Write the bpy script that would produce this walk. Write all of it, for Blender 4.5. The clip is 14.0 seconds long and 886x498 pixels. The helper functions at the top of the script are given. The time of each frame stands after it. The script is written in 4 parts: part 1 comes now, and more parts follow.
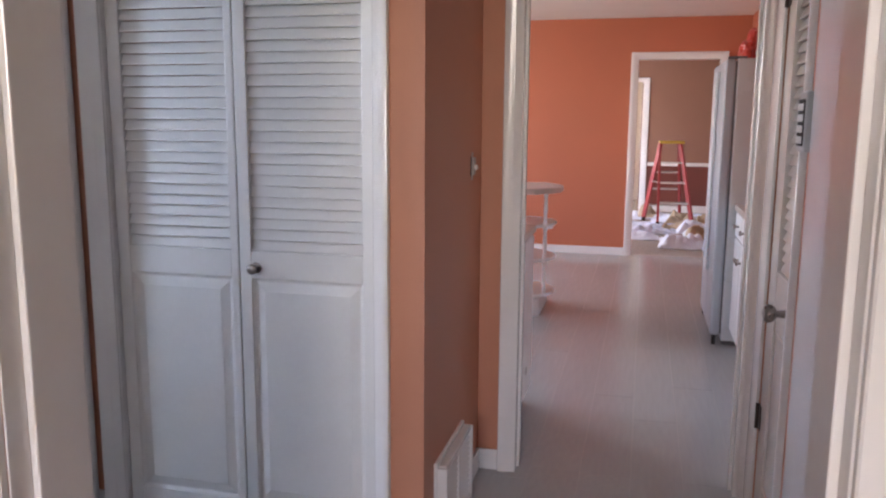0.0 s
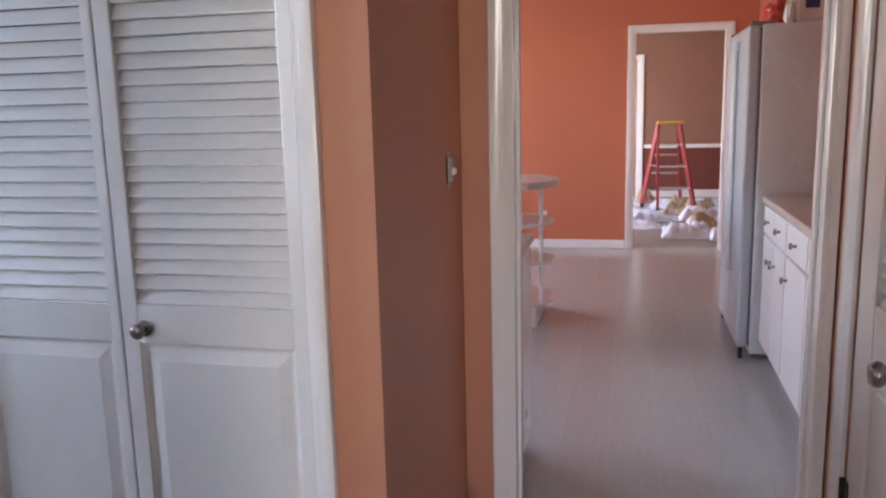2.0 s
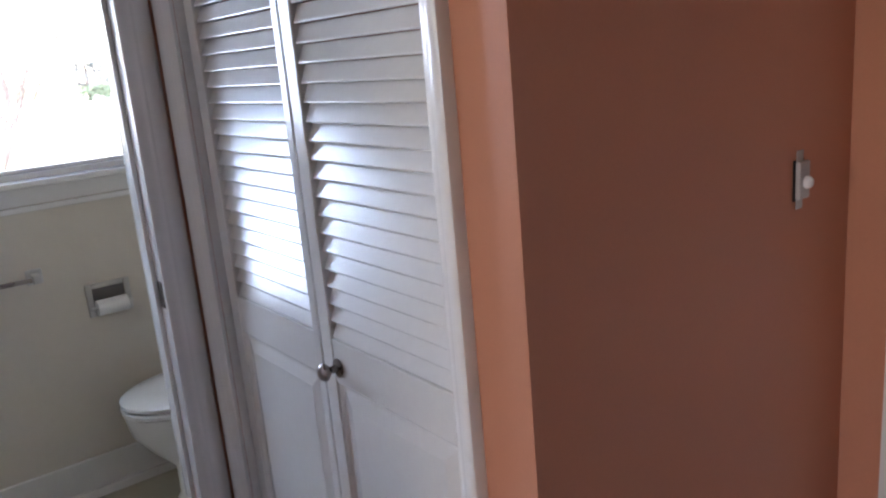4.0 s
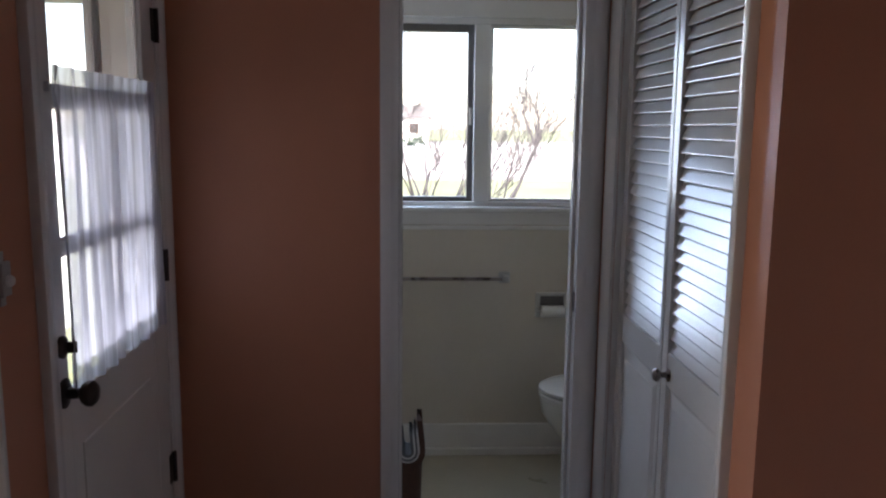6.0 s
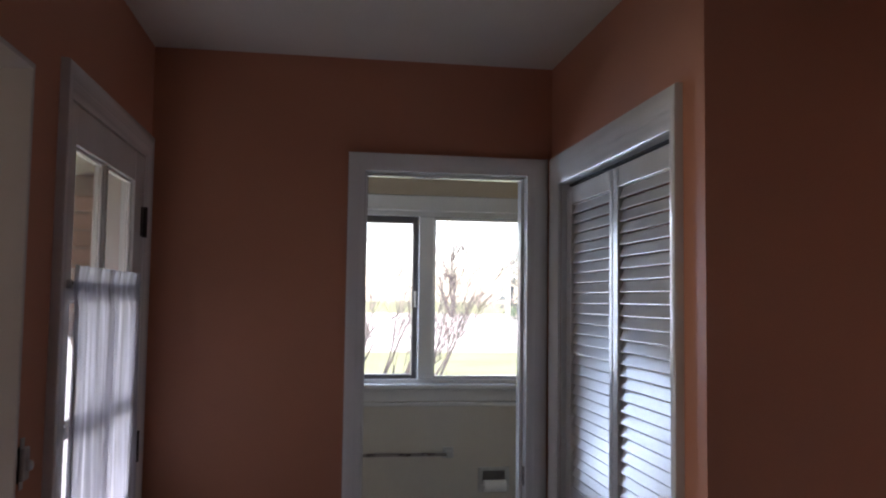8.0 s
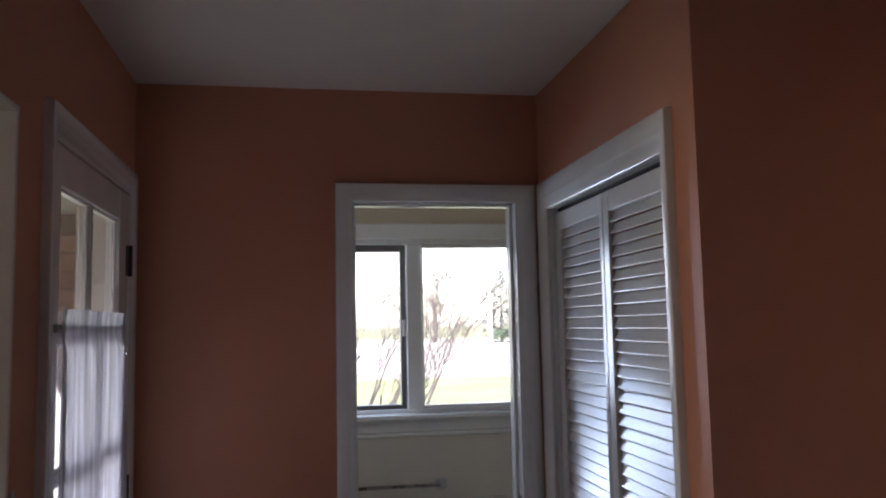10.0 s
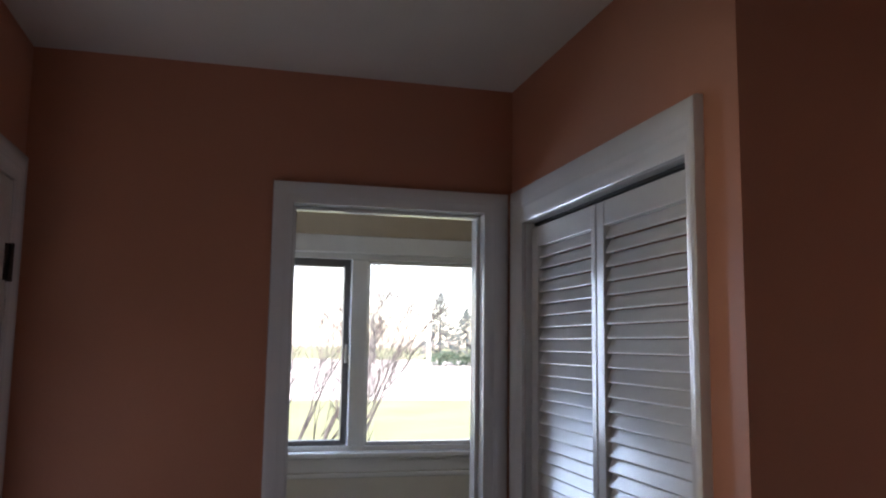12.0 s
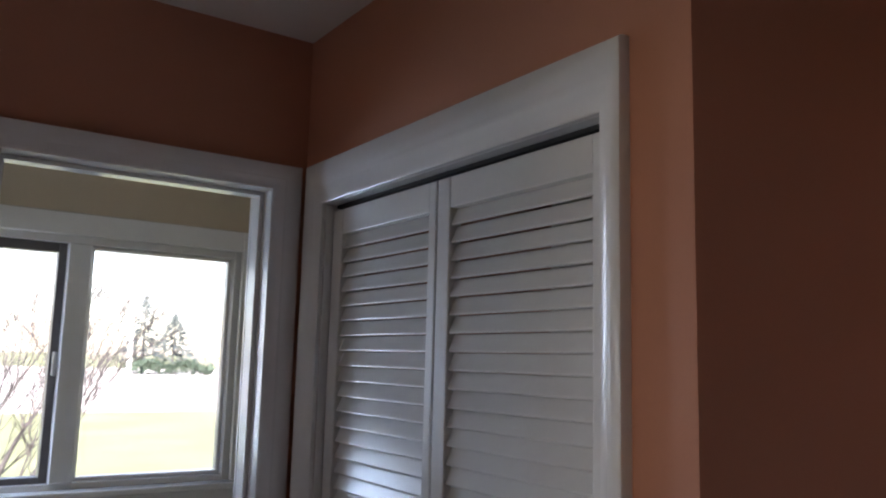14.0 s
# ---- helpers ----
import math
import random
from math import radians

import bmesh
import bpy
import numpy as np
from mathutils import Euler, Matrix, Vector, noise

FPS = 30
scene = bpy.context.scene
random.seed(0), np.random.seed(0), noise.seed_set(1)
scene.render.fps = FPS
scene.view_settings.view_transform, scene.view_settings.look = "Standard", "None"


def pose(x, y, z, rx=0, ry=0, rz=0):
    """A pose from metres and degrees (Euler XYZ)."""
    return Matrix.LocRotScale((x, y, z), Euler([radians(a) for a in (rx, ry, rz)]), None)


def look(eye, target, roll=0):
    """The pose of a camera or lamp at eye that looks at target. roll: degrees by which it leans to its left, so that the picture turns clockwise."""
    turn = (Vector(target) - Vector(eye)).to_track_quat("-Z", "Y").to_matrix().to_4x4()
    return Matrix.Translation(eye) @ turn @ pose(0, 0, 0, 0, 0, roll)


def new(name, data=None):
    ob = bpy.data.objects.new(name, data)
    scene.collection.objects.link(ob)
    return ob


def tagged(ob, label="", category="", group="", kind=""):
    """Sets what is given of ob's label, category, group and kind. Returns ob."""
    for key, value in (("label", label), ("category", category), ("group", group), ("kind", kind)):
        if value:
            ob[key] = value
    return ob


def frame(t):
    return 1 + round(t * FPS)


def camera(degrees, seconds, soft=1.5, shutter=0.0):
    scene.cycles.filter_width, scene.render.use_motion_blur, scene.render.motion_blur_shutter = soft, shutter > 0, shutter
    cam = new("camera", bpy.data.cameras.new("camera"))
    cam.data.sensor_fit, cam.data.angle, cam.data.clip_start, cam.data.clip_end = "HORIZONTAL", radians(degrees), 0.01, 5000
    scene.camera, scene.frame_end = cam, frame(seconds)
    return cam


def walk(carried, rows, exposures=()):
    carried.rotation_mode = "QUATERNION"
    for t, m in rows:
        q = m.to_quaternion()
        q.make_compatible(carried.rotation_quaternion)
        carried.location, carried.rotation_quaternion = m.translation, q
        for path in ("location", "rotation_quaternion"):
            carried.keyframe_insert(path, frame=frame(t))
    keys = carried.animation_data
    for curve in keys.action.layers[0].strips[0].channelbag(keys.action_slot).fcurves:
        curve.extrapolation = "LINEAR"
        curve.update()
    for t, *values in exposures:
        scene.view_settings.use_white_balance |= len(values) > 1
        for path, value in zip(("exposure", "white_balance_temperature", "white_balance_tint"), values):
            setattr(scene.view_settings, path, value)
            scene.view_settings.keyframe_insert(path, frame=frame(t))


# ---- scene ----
cam = camera(58.3, 14.0, soft=2.2)
EXPOSURES = [(0, 3.46, 6850, 24), (2.0, 3.44, 6850, 24), (2.6, 3.42, 6850, 24), (4.3, 3.26, 6800, 24), (5.0, 2.46, 6800, 22), (5.5, 2.34, 6800, 22), (6.0, 2.26, 6800, 22), (7.0, 2.10, 6800, 23), (8.0, 2.12, 6900, 25), (11.0, 2.18, 6900, 24), (13.0, 2.04, 6950, 23), (14.0, 2.16, 6950, 23)]
PATH = [
    (0, (0.604, -2.189, 1.394), (0.124, -0.274, 1.075), 0.4),
    (0.5, (0.613, -2.01, 1.398), (0.024, -0.121, 1.106), 0.5),
    (1, (0.548, -1.811, 1.398), (0.008, 0.097, 1.135), 0.6),
    (1.5, (0.49, -1.653, 1.399), (0.025, 0.269, 1.095), -0.3),
    (2, (0.483, -1.465, 1.402), (0.026, 0.45, 1.048), -1.4),
    (2.2, (0.519, -1.374, 1.43), (-0.057, 0.507, 1.074), -2.0),
    (4.3, (0.783, -0.61, 1.506), (-0.892, 0.388, 1.058), -4.2),
    (4.5, (0.871, -0.648, 1.515), (-0.882, 0.228, 1.116), -3.1),
    (5, (1.01, -0.64, 1.525), (-0.886, -0.115, 1.167), -2.0),
    (5.5, (1.196, -0.627, 1.537), (-0.754, -0.34, 1.202), -0.6),
    (6, (1.352, -0.638, 1.548), (-0.623, -0.547, 1.246), 0.6),
    (6.5, (1.449, -0.721, 1.565), (-0.532, -0.521, 1.377), 2.1),
    (7, (1.521, -0.789, 1.58), (-0.46, -0.518, 1.54), 2.2),
    (7.5, (1.557, -0.794, 1.593), (-0.425, -0.53, 1.642), 1.5),
    (8, (1.577, -0.799, 1.598), (-0.397, -0.503, 1.726), 0.8),
    (8.2, (1.578, -0.802, 1.6), (-0.397, -0.499, 1.748), 0.6),
    (10.5, (1.532, -0.831, 1.618), (-0.427, -0.478, 1.813), -1.2),
    (11, (1.4, -0.805, 1.627), (-0.551, -0.414, 1.835), -0.0),
    (11.5, (1.275, -0.774, 1.639), (-0.667, -0.351, 1.866), 0.4),
    (12, (1.139, -0.8, 1.637), (-0.785, -0.312, 1.88), 0.8),
    (12.5, (1.016, -0.767, 1.643), (-0.884, -0.21, 1.922), 1.6),
    (13, (0.917, -0.742, 1.647), (-0.954, -0.113, 1.969), 2.6),
    (13.5, (0.782, -0.783, 1.632), (-0.999, 0.05, 2.0), 2.8),
    (14, (0.624, -0.809, 1.643), (-1.007, 0.314, 1.922), 1.5),
]
walk(cam, [(t, look(eye, target, roll)) for t, eye, target, roll in PATH], EXPOSURES)

# ---- light and exposure ----
world = bpy.data.worlds.new("sky_world")
scene.world = world
world.use_nodes = True
_wt = world.node_tree
_sky = _wt.nodes.new("ShaderNodeTexSky")
_sky.sky_type = "NISHITA"
_sky.sun_disc = False
_sky.sun_elevation = radians(42)
_sky.sun_rotation = radians(120)
_bg = _wt.nodes["Background"]
_bg.inputs["Strength"].default_value = 0.15
_wt.links.new(_sky.outputs["Color"], _bg.inputs["Color"])

_sun = bpy.data.lights.new("sun", "SUN")
_sun.energy = 5.0
_sun.angle = radians(0.5)
_sun.color = (1.0, 0.95, 0.86)
sun = new("sun", _sun)
_az, _el = radians(-28), radians(42)
sun.matrix_world = look((12, -6, 14), (12 - math.cos(_el) * math.cos(_az), -6 - math.cos(_el) * math.sin(_az), 14 - math.sin(_el)))


YE_LAMP = -1.47  # just outside the door glass


def window_light(name, eye, target, w, h, watts, color=(0.86, 0.93, 1.0)):
    """An area lamp in a wall opening, standing in for light through a window."""
    d = bpy.data.lights.new(name, "AREA")
    d.shape, d.size, d.size_y, d.energy, d.color = "RECTANGLE", w, h, watts, color
    ob = new(name, d)
    ob.matrix_world = look(eye, target)
    return ob


window_light("kitchen_window_light", (-3.05, 4.55, 1.5), (0, 4.7, 0.9), 1.8, 1.2, 6.2)
# fill lamp added to brighten the fridge side; no window is known here
window_light("fridge_side_fill_light", (-3.05, 2.2, 1.55), (0.8, 2.6, 1.0), 1.1, 0.95, 1.7)
window_light("dining_window_light", (-1.98, 9.0, 1.5), (1, 9.0, 0.8), 1.6, 1.3, 12)
# unseen warm lamp, added for the glow in the back doorway
window_light("far_room_warm_fill", (-2.05, 11.8, 1.4), (0.5, 11.6, 1.0), 1.3, 1.3, 7, (1.0, 0.88, 0.68))
window_light("south_room_window_light", (0.42, -4.95, 1.72), (0.36, -1, 1.75), 0.80, 0.75, 4.3, (1.0, 0.97, 0.92))
window_light("bath_window_light", (-2.40, -0.775, 1.605), (-1.3, -0.56, 1.25), 0.18, 0.74, 1.9, (0.50, 0.73, 1.0))
window_light("front_door_light", (-0.635, YE_LAMP, 1.30), (-0.635, 0, 1.9), 0.56, 0.60, 0.46, (0.84, 0.91, 1.0))

# ---- materials ----


def mat(name, color, rough=0.5, metal=0.0, var=0.08, scale=6.0, fine=90.0, bump=0.05, spec=0.5, coat=0.0, rand=0.0, streak=None):
    """A painted or solid surface: base colour with variation at two scales and fine relief."""
    m = bpy.data.materials.new(name)
    m.use_nodes = True
    nt = m.node_tree
    b = nt.nodes["Principled BSDF"]
    b.inputs["Roughness"].default_value = rough
    b.inputs["Metallic"].default_value = metal
    b.inputs["Specular IOR Level"].default_value = spec
    b.inputs["Coat Weight"].default_value = coat
    tc = nt.nodes.new("ShaderNodeTexCoord")
    mp = nt.nodes.new("ShaderNodeMapping")
    if streak:
        mp.inputs["Scale"].default_value = streak
    nt.links.new(tc.outputs["Object"], mp.inputs["Vector"])
    n1 = nt.nodes.new("ShaderNodeTexNoise")
    n1.inputs["Scale"].default_value = scale
    n1.inputs["Detail"].default_value = 5
    n2 = nt.nodes.new("ShaderNodeTexNoise")
    n2.inputs["Scale"].default_value = fine
    n2.inputs["Detail"].default_value = 3
    for n in (n1, n2):
        nt.links.new(mp.outputs["Vector"], n.inputs["Vector"])
    add = nt.nodes.new("ShaderNodeMath")
    add.operation = "MULTIPLY_ADD"
    add.inputs[1].default_value = 0.35
    nt.links.new(n2.outputs["Fac"], add.inputs[0])
    nt.links.new(n1.outputs["Fac"], add.inputs[2])
    rmp = nt.nodes.new("ShaderNodeValToRGB")
    rmp.color_ramp.elements[0].position = 0.38
    rmp.color_ramp.elements[1].position = 0.98
    rmp.color_ramp.elements[0].color = (*[c * (1 - var) for c in color], 1)
    rmp.color_ramp.elements[1].color = (*[min(1, c * (1 + var)) for c in color], 1)
    nt.links.new(add.outputs[0], rmp.inputs["Fac"])
    last = rmp.outputs["Color"]
    if rand:
        oi = nt.nodes.new("ShaderNodeObjectInfo")
        hs = nt.nodes.new("ShaderNodeHueSaturation")
        mr = nt.nodes.new("ShaderNodeMapRange")
        mr.inputs["To Min"].default_value = 1 - rand
        mr.inputs["To Max"].default_value = 1 + rand
        nt.links.new(oi.outputs["Random"], mr.inputs["Value"])
        nt.links.new(mr.outputs[0], hs.inputs["Value"])
        nt.links.new(last, hs.inputs["Color"])
        last = hs.outputs["Color"]
    nt.links.new(last, b.inputs["Base Color"])
    r2 = nt.nodes.new("ShaderNodeMapRange")
    r2.inputs["To Min"].default_value = max(0.02, rough - 0.07)
    r2.inputs["To Max"].default_value = min(1, rough + 0.07)
    nt.links.new(n1.outputs["Fac"], r2.inputs["Value"])
    nt.links.new(r2.outputs[0], b.inputs["Roughness"])
    if bump:
        bp = nt.nodes.new("ShaderNodeBump")
        bp.inputs["Strength"].default_value = bump
        bp.inputs["Distance"].default_value = 0.004
        nt.links.new(add.outputs[0], bp.inputs["Height"])
        nt.links.new(bp.outputs["Normal"], b.inputs["Normal"])
    return m


M_ORANGE = mat("terracotta_wall_paint", (0.53, 0.226, 0.134), 0.55, var=0.06, scale=2.2, fine=160, bump=0.12)
M_KORANGE = mat("coral_wall_paint", (0.52, 0.158, 0.082), 0.55, var=0.05, scale=2.0, fine=160, bump=0.12)
M_CEIL = mat("white_ceiling_paint", (0.72, 0.68, 0.63), 0.8, var=0.04, scale=3, fine=220, bump=0.2)
M_TRIM = mat("white_gloss_trim_paint", (0.78, 0.76, 0.74), 0.18, var=0.04, scale=5, fine=60, bump=0.06, spec=0.55)
M_DOOR = mat("white_semigloss_door_paint", (0.76, 0.74, 0.71), 0.23, var=0.05, scale=4, fine=70, bump=0.08, spec=0.5)
M_BEIGE = mat("beige_bathroom_paint", (0.58, 0.47, 0.34), 0.55, var=0.06, scale=3, fine=150, bump=0.1)
M_TILEW = mat("cream_glazed_wall_tile", (0.65, 0.59, 0.51), 0.18, var=0.04, scale=4, fine=40, bump=0.03)
M_BROWN = mat("brown_dining_wall_paint", (0.27, 0.13, 0.085), 0.6, var=0.07, scale=2, fine=150, bump=0.1)
M_MAROON = mat("dark_red_dining_wall_paint", (0.17, 0.045, 0.03), 0.5, var=0.07, scale=2, fine=150, bump=0.1)
M_PLANK = mat("whitewashed_plank", (0.41, 0.42, 0.42), 0.17, var=0.05, scale=5, fine=50, bump=0.05, rand=0.022, streak=(9, 0.8, 1))
M_UNDER = mat("pale_joint_filler", (0.50, 0.48, 0.47), 0.6, var=0.1, bump=0.0)
M_BATHFLOOR = mat("cream_vinyl_floor", (0.50, 0.46, 0.36), 0.3, var=0.06, scale=8, fine=60, bump=0.05)
M_CARPET = mat("grey_beige_carpet", (0.33, 0.29, 0.26), 0.95, var=0.2, scale=30, fine=400, bump=0.6, spec=0.1)
M_NICKEL = mat("aged_nickel", (0.30, 0.26, 0.24), 0.28, 1.0, var=0.1, scale=30, bump=0.03)
M_BRONZE = mat("dark_bronze_metal", (0.06, 0.045, 0.04), 0.4, 0.8, var=0.2, scale=40, bump=0.05)
M_CHROME = mat("chrome", (0.75, 0.75, 0.76), 0.12, 1.0, var=0.04, scale=20, bump=0.0)
M_ALU = mat("dark_aluminium_sash", (0.17, 0.155, 0.15), 0.4, 0.6, var=0.1, scale=20, bump=0.04)
M_DARK = mat("dark_cavity", (0.02, 0.017, 0.015), 0.8, var=0.2, bump=0.0)
M_PORC = mat("white_porcelain", (0.80, 0.79, 0.76), 0.08, var=0.02, bump=0.0, coat=0.4)
M_PAPER = mat("white_tissue_paper", (0.85, 0.84, 0.82), 0.9, var=0.05, fine=120, bump=0.2)
M_FRIDGE = mat("pale_grey_fridge_enamel", (0.64, 0.69, 0.71), 0.28, var=0.03, scale=3, fine=260, bump=0.25)
M_FDOOR = mat("blue_grey_fridge_door_enamel", (0.42, 0.47, 0.52), 0.3, var=0.03, scale=3, fine=260, bump=0.2)
M_GASKET = mat("grey_rubber_gasket", (0.16, 0.16, 0.17), 0.7, var=0.1, bump=0.02)
M_CAB = mat("white_cabinet_paint", (0.80, 0.80, 0.80), 0.3, var=0.03, scale=4, bump=0.05)
M_COUNTER = mat("beige_laminate_counter", (0.52, 0.45, 0.40), 0.3, var=0.12, scale=60, fine=300, bump=0.02)
M_RED = mat("red_fibreglass", (0.36, 0.05, 0.05), 0.4, var=0.15, scale=12, bump=0.08)
M_YELLOW = mat("yellow_plastic", (0.62, 0.40, 0.05), 0.45, var=0.1, scale=12, bump=0.05)
M_STEP = mat("brushed_aluminium_step", (0.55, 0.54, 0.52), 0.35, 0.9, var=0.1, scale=20, bump=0.05)
M_PLASTIC = mat("pale_blue_plastic_sheet", (0.60, 0.70, 0.88), 0.18, var=0.12, scale=6, fine=60, bump=0.35)
M_CLOTH = mat("white_drop_cloth", (0.68, 0.74, 0.86), 0.6, var=0.1, scale=7, fine=80, bump=0.3)
M_BAG = mat("tan_paper", (0.42, 0.33, 0.23), 0.8, var=0.2, scale=9, fine=60, bump=0.3)
M_PINK = mat("red_plastic_bag", (0.62, 0.07, 0.05), 0.35, var=0.2, scale=14, bump=0.2)
M_BLUE = mat("blue_label_print", (0.03, 0.05, 0.20), 0.4, var=0.1, bump=0.0)
M_BASKET = mat("reddish_brown_basket", (0.10, 0.04, 0.025), 0.6, var=0.3, scale=60, bump=0.5)
M_GREYPLASTIC = mat("grey_plastic", (0.45, 0.44, 0.43), 0.45, var=0.05, bump=0.02)
M_BARK = mat("grey_brown_bark", (0.075, 0.072, 0.075), 0.9, var=0.3, scale=30, fine=120, bump=0.6)
M_LEAF = mat("evergreen_needles", (0.045, 0.07, 0.078), 0.8, var=0.4, scale=3, fine=20, bump=0.3)
M_HEDGE = mat("hedge_leaves", (0.05, 0.085, 0.06), 0.8, var=0.4, scale=3, fine=20, bump=0.3)
M_WOODS = mat("far_bare_woods", (0.24, 0.22, 0.21), 0.9, var=0.3, scale=0.5, fine=6, bump=0.0)
M_YFLOWER = mat("yellow_petals", (0.75, 0.55, 0.05), 0.6, var=0.2, bump=0.0)
M_GRASS = mat("spring_lawn", (0.18, 0.21, 0.12), 0.95, var=0.25, scale=0.4, fine=8, bump=0.3, spec=0.1)
M_ROAD = mat("pale_concrete_road", (0.42, 0.41, 0.39), 0.9, var=0.12, scale=0.8, fine=30, bump=0.2)
M_PORCH = mat("porch_concrete", (0.40, 0.38, 0.36), 0.9, var=0.12, scale=5, fine=80, bump=0.3)
M_BRICK = mat("pinkish_brick", (0.46, 0.33, 0.29), 0.85, var=0.2, scale=14, fine=120, bump=0.5, rand=0.18)
M_MORTAR = mat("grey_mortar", (0.36, 0.33, 0.31), 0.9, var=0.15, scale=20, fine=200, bump=0.5)
M_SOFFIT = mat("grey_soffit_paint", (0.55, 0.54, 0.53), 0.6, var=0.06, scale=4, bump=0.1)
M_SIDING = mat("white_siding", (0.7, 0.69, 0.66), 0.6, var=0.06, scale=4, bump=0.1)
M_ROOF = mat("grey_shingles", (0.12, 0.115, 0.11), 0.9, var=0.3, scale=5, fine=30, bump=0.4)
M_INSUL = mat("plain_plaster", (0.6, 0.55, 0.5), 0.8, var=0.05, bump=0.1)


def glass(name, tint=(1, 1, 1)):
    m = bpy.data.materials.new(name)
    m.use_nodes = True
    b = m.node_tree.nodes["Principled BSDF"]
    b.inputs["Base Color"].default_value = (*tint, 1)
    b.inputs["Roughness"].default_value = 0.02
    b.inputs["Transmission Weight"].default_value = 1.0
    b.inputs["IOR"].default_value = 1.45
    return m


M_GLASS = glass("clear_window_glass")


def sheer(name, color, through_part):
    """Thin woven cloth: partly open weave, partly light passing diffusely; fold shading is put into its colour."""
    m = bpy.data.materials.new(name)
    m.use_nodes = True
    nt = m.node_tree
    out = nt.nodes["Material Output"]
    nt.nodes.remove(nt.nodes["Principled BSDF"])
    tr = nt.nodes.new("ShaderNodeBsdfTransparent")
    tl = nt.nodes.new("ShaderNodeBsdfTranslucent")
    df = nt.nodes.new("ShaderNodeBsdfDiffuse")
    tc = nt.nodes.new("ShaderNodeTexCoord")
    nz = nt.nodes.new("ShaderNodeTexNoise")
    nz.inputs["Scale"].default_value = 14
    nz.inputs["Detail"].default_value = 5
    # noise stretched upright: darker streaks paint the shade of gathered folds
    mp = nt.nodes.new("ShaderNodeMapping")
    mp.inputs["Scale"].default_value = (4.0, 1.0, 0.12)
    nt.links.new(tc.outputs["Object"], mp.inputs["Vector"])
    nt.links.new(mp.outputs["Vector"], nz.inputs["Vector"])
    rp = nt.nodes.new("ShaderNodeValToRGB")
    rp.color_ramp.elements[0].position = 0.36
    rp.color_ramp.elements[1].position = 0.62
    rp.color_ramp.elements[0].color = (*[c * 0.55 for c in color], 1)
    rp.color_ramp.elements[1].color = (*color, 1)
    nt.links.new(nz.outputs["Fac"], rp.inputs["Fac"])
    for s in (tl, df):
        nt.links.new(rp.outputs["Color"], s.inputs["Color"])
    m1 = nt.nodes.new("ShaderNodeMixShader")
    m1.inputs[0].default_value = 0.35
    nt.links.new(tl.outputs[0], m1.inputs[1])
    nt.links.new(df.outputs[0], m1.inputs[2])
    m2 = nt.nodes.new("ShaderNodeMixShader")
    m2.inputs[0].default_value = through_part
    nt.links.new(m1.outputs[0], m2.inputs[1])
    nt.links.new(tr.outputs[0], m2.inputs[2])
    nt.links.new(m2.outputs[0], out.inputs["Surface"])
    return m


M_SHEER = sheer("white_sheer_voile", (0.84, 0.85, 0.95), 0.18)

# ---- building helpers ----
ORIGIN = {}


def box(bm, a, b, bevel=0.0, m=None):
    """A box from corner a to corner b in bm, its edges eased by bevel."""
    lo = [min(p, q) for p, q in zip(a, b)]
    hi = [max(p, q) for p, q in zip(a, b)]
    r = bmesh.ops.create_cube(bm, size=1)
    vs = r["verts"]
    for v in vs:
        v.co = Vector([lo[i] + (v.co[i] + 0.5) * (hi[i] - lo[i]) for i in range(3)])
    if bevel:
        bevel = min(bevel, 0.45 * min(hi[i] - lo[i] for i in range(3)))
        es = list({e for v in vs for e in v.link_edges})
        r = bmesh.ops.bevel(bm, geom=es, offset=bevel, segments=2, affect="EDGES", profile=0.5)
        vs = list({v for f in r["faces"] for v in f.verts} | {v for v in vs if v.is_valid})
    if m is not None:
        bmesh.ops.transform(bm, matrix=m, verts=vs)
    return vs


def rod(bm, p, q, r, r2=None, seg=12, caps=True):
    """A tapered round bar from p to q."""
    p, q = Vector(p), Vector(q)
    d = q - p
    mtx = Matrix.Translation((p + q) / 2) @ d.to_track_quat("Z", "Y").to_matrix().to_4x4()
    return bmesh.ops.create_cone(bm, cap_ends=caps, segments=seg, radius1=r, radius2=r if r2 is None else r2, depth=d.length, matrix=mtx)["verts"]


def lathe(bm, profile, m, seg=24):
    """A turned shape: profile of (radius, height) about z, then placed by m."""
    rings = []
    for r, z in profile:
        rings.append([bm.verts.new(m @ Vector((r * math.cos(2 * math.pi * i / seg), r * math.sin(2 * math.pi * i / seg), z))) for i in range(seg)])
    for a, b in zip(rings, rings[1:]):
        for i in range(seg):
            bm.faces.new((a[i], a[(i + 1) % seg], b[(i + 1) % seg], b[i]))
    bm.faces.new(rings[0][::-1])
    bm.faces.new(rings[-1])


def mesh_of(name, bm, material, smooth=False):
    bmesh.ops.recalc_face_normals(bm, faces=bm.faces)
    me = bpy.data.meshes.new(name)
    bm.to_mesh(me)
    bm.free()
    me.materials.append(material)
    if smooth:
        for p in me.polygons:
            p.use_smooth = True
        me.set_sharp_from_angle(angle=radians(40))
    return me


def thing(name, at, label="", category="", group="", kind=""):
    """An Empty at the base of a thing, under which its parts go."""
    ob = new(name)
    ob.empty_display_size = 0.1
    ob.location = at
    ORIGIN[ob] = Vector(at)
    return tagged(ob, label, category, group, kind)


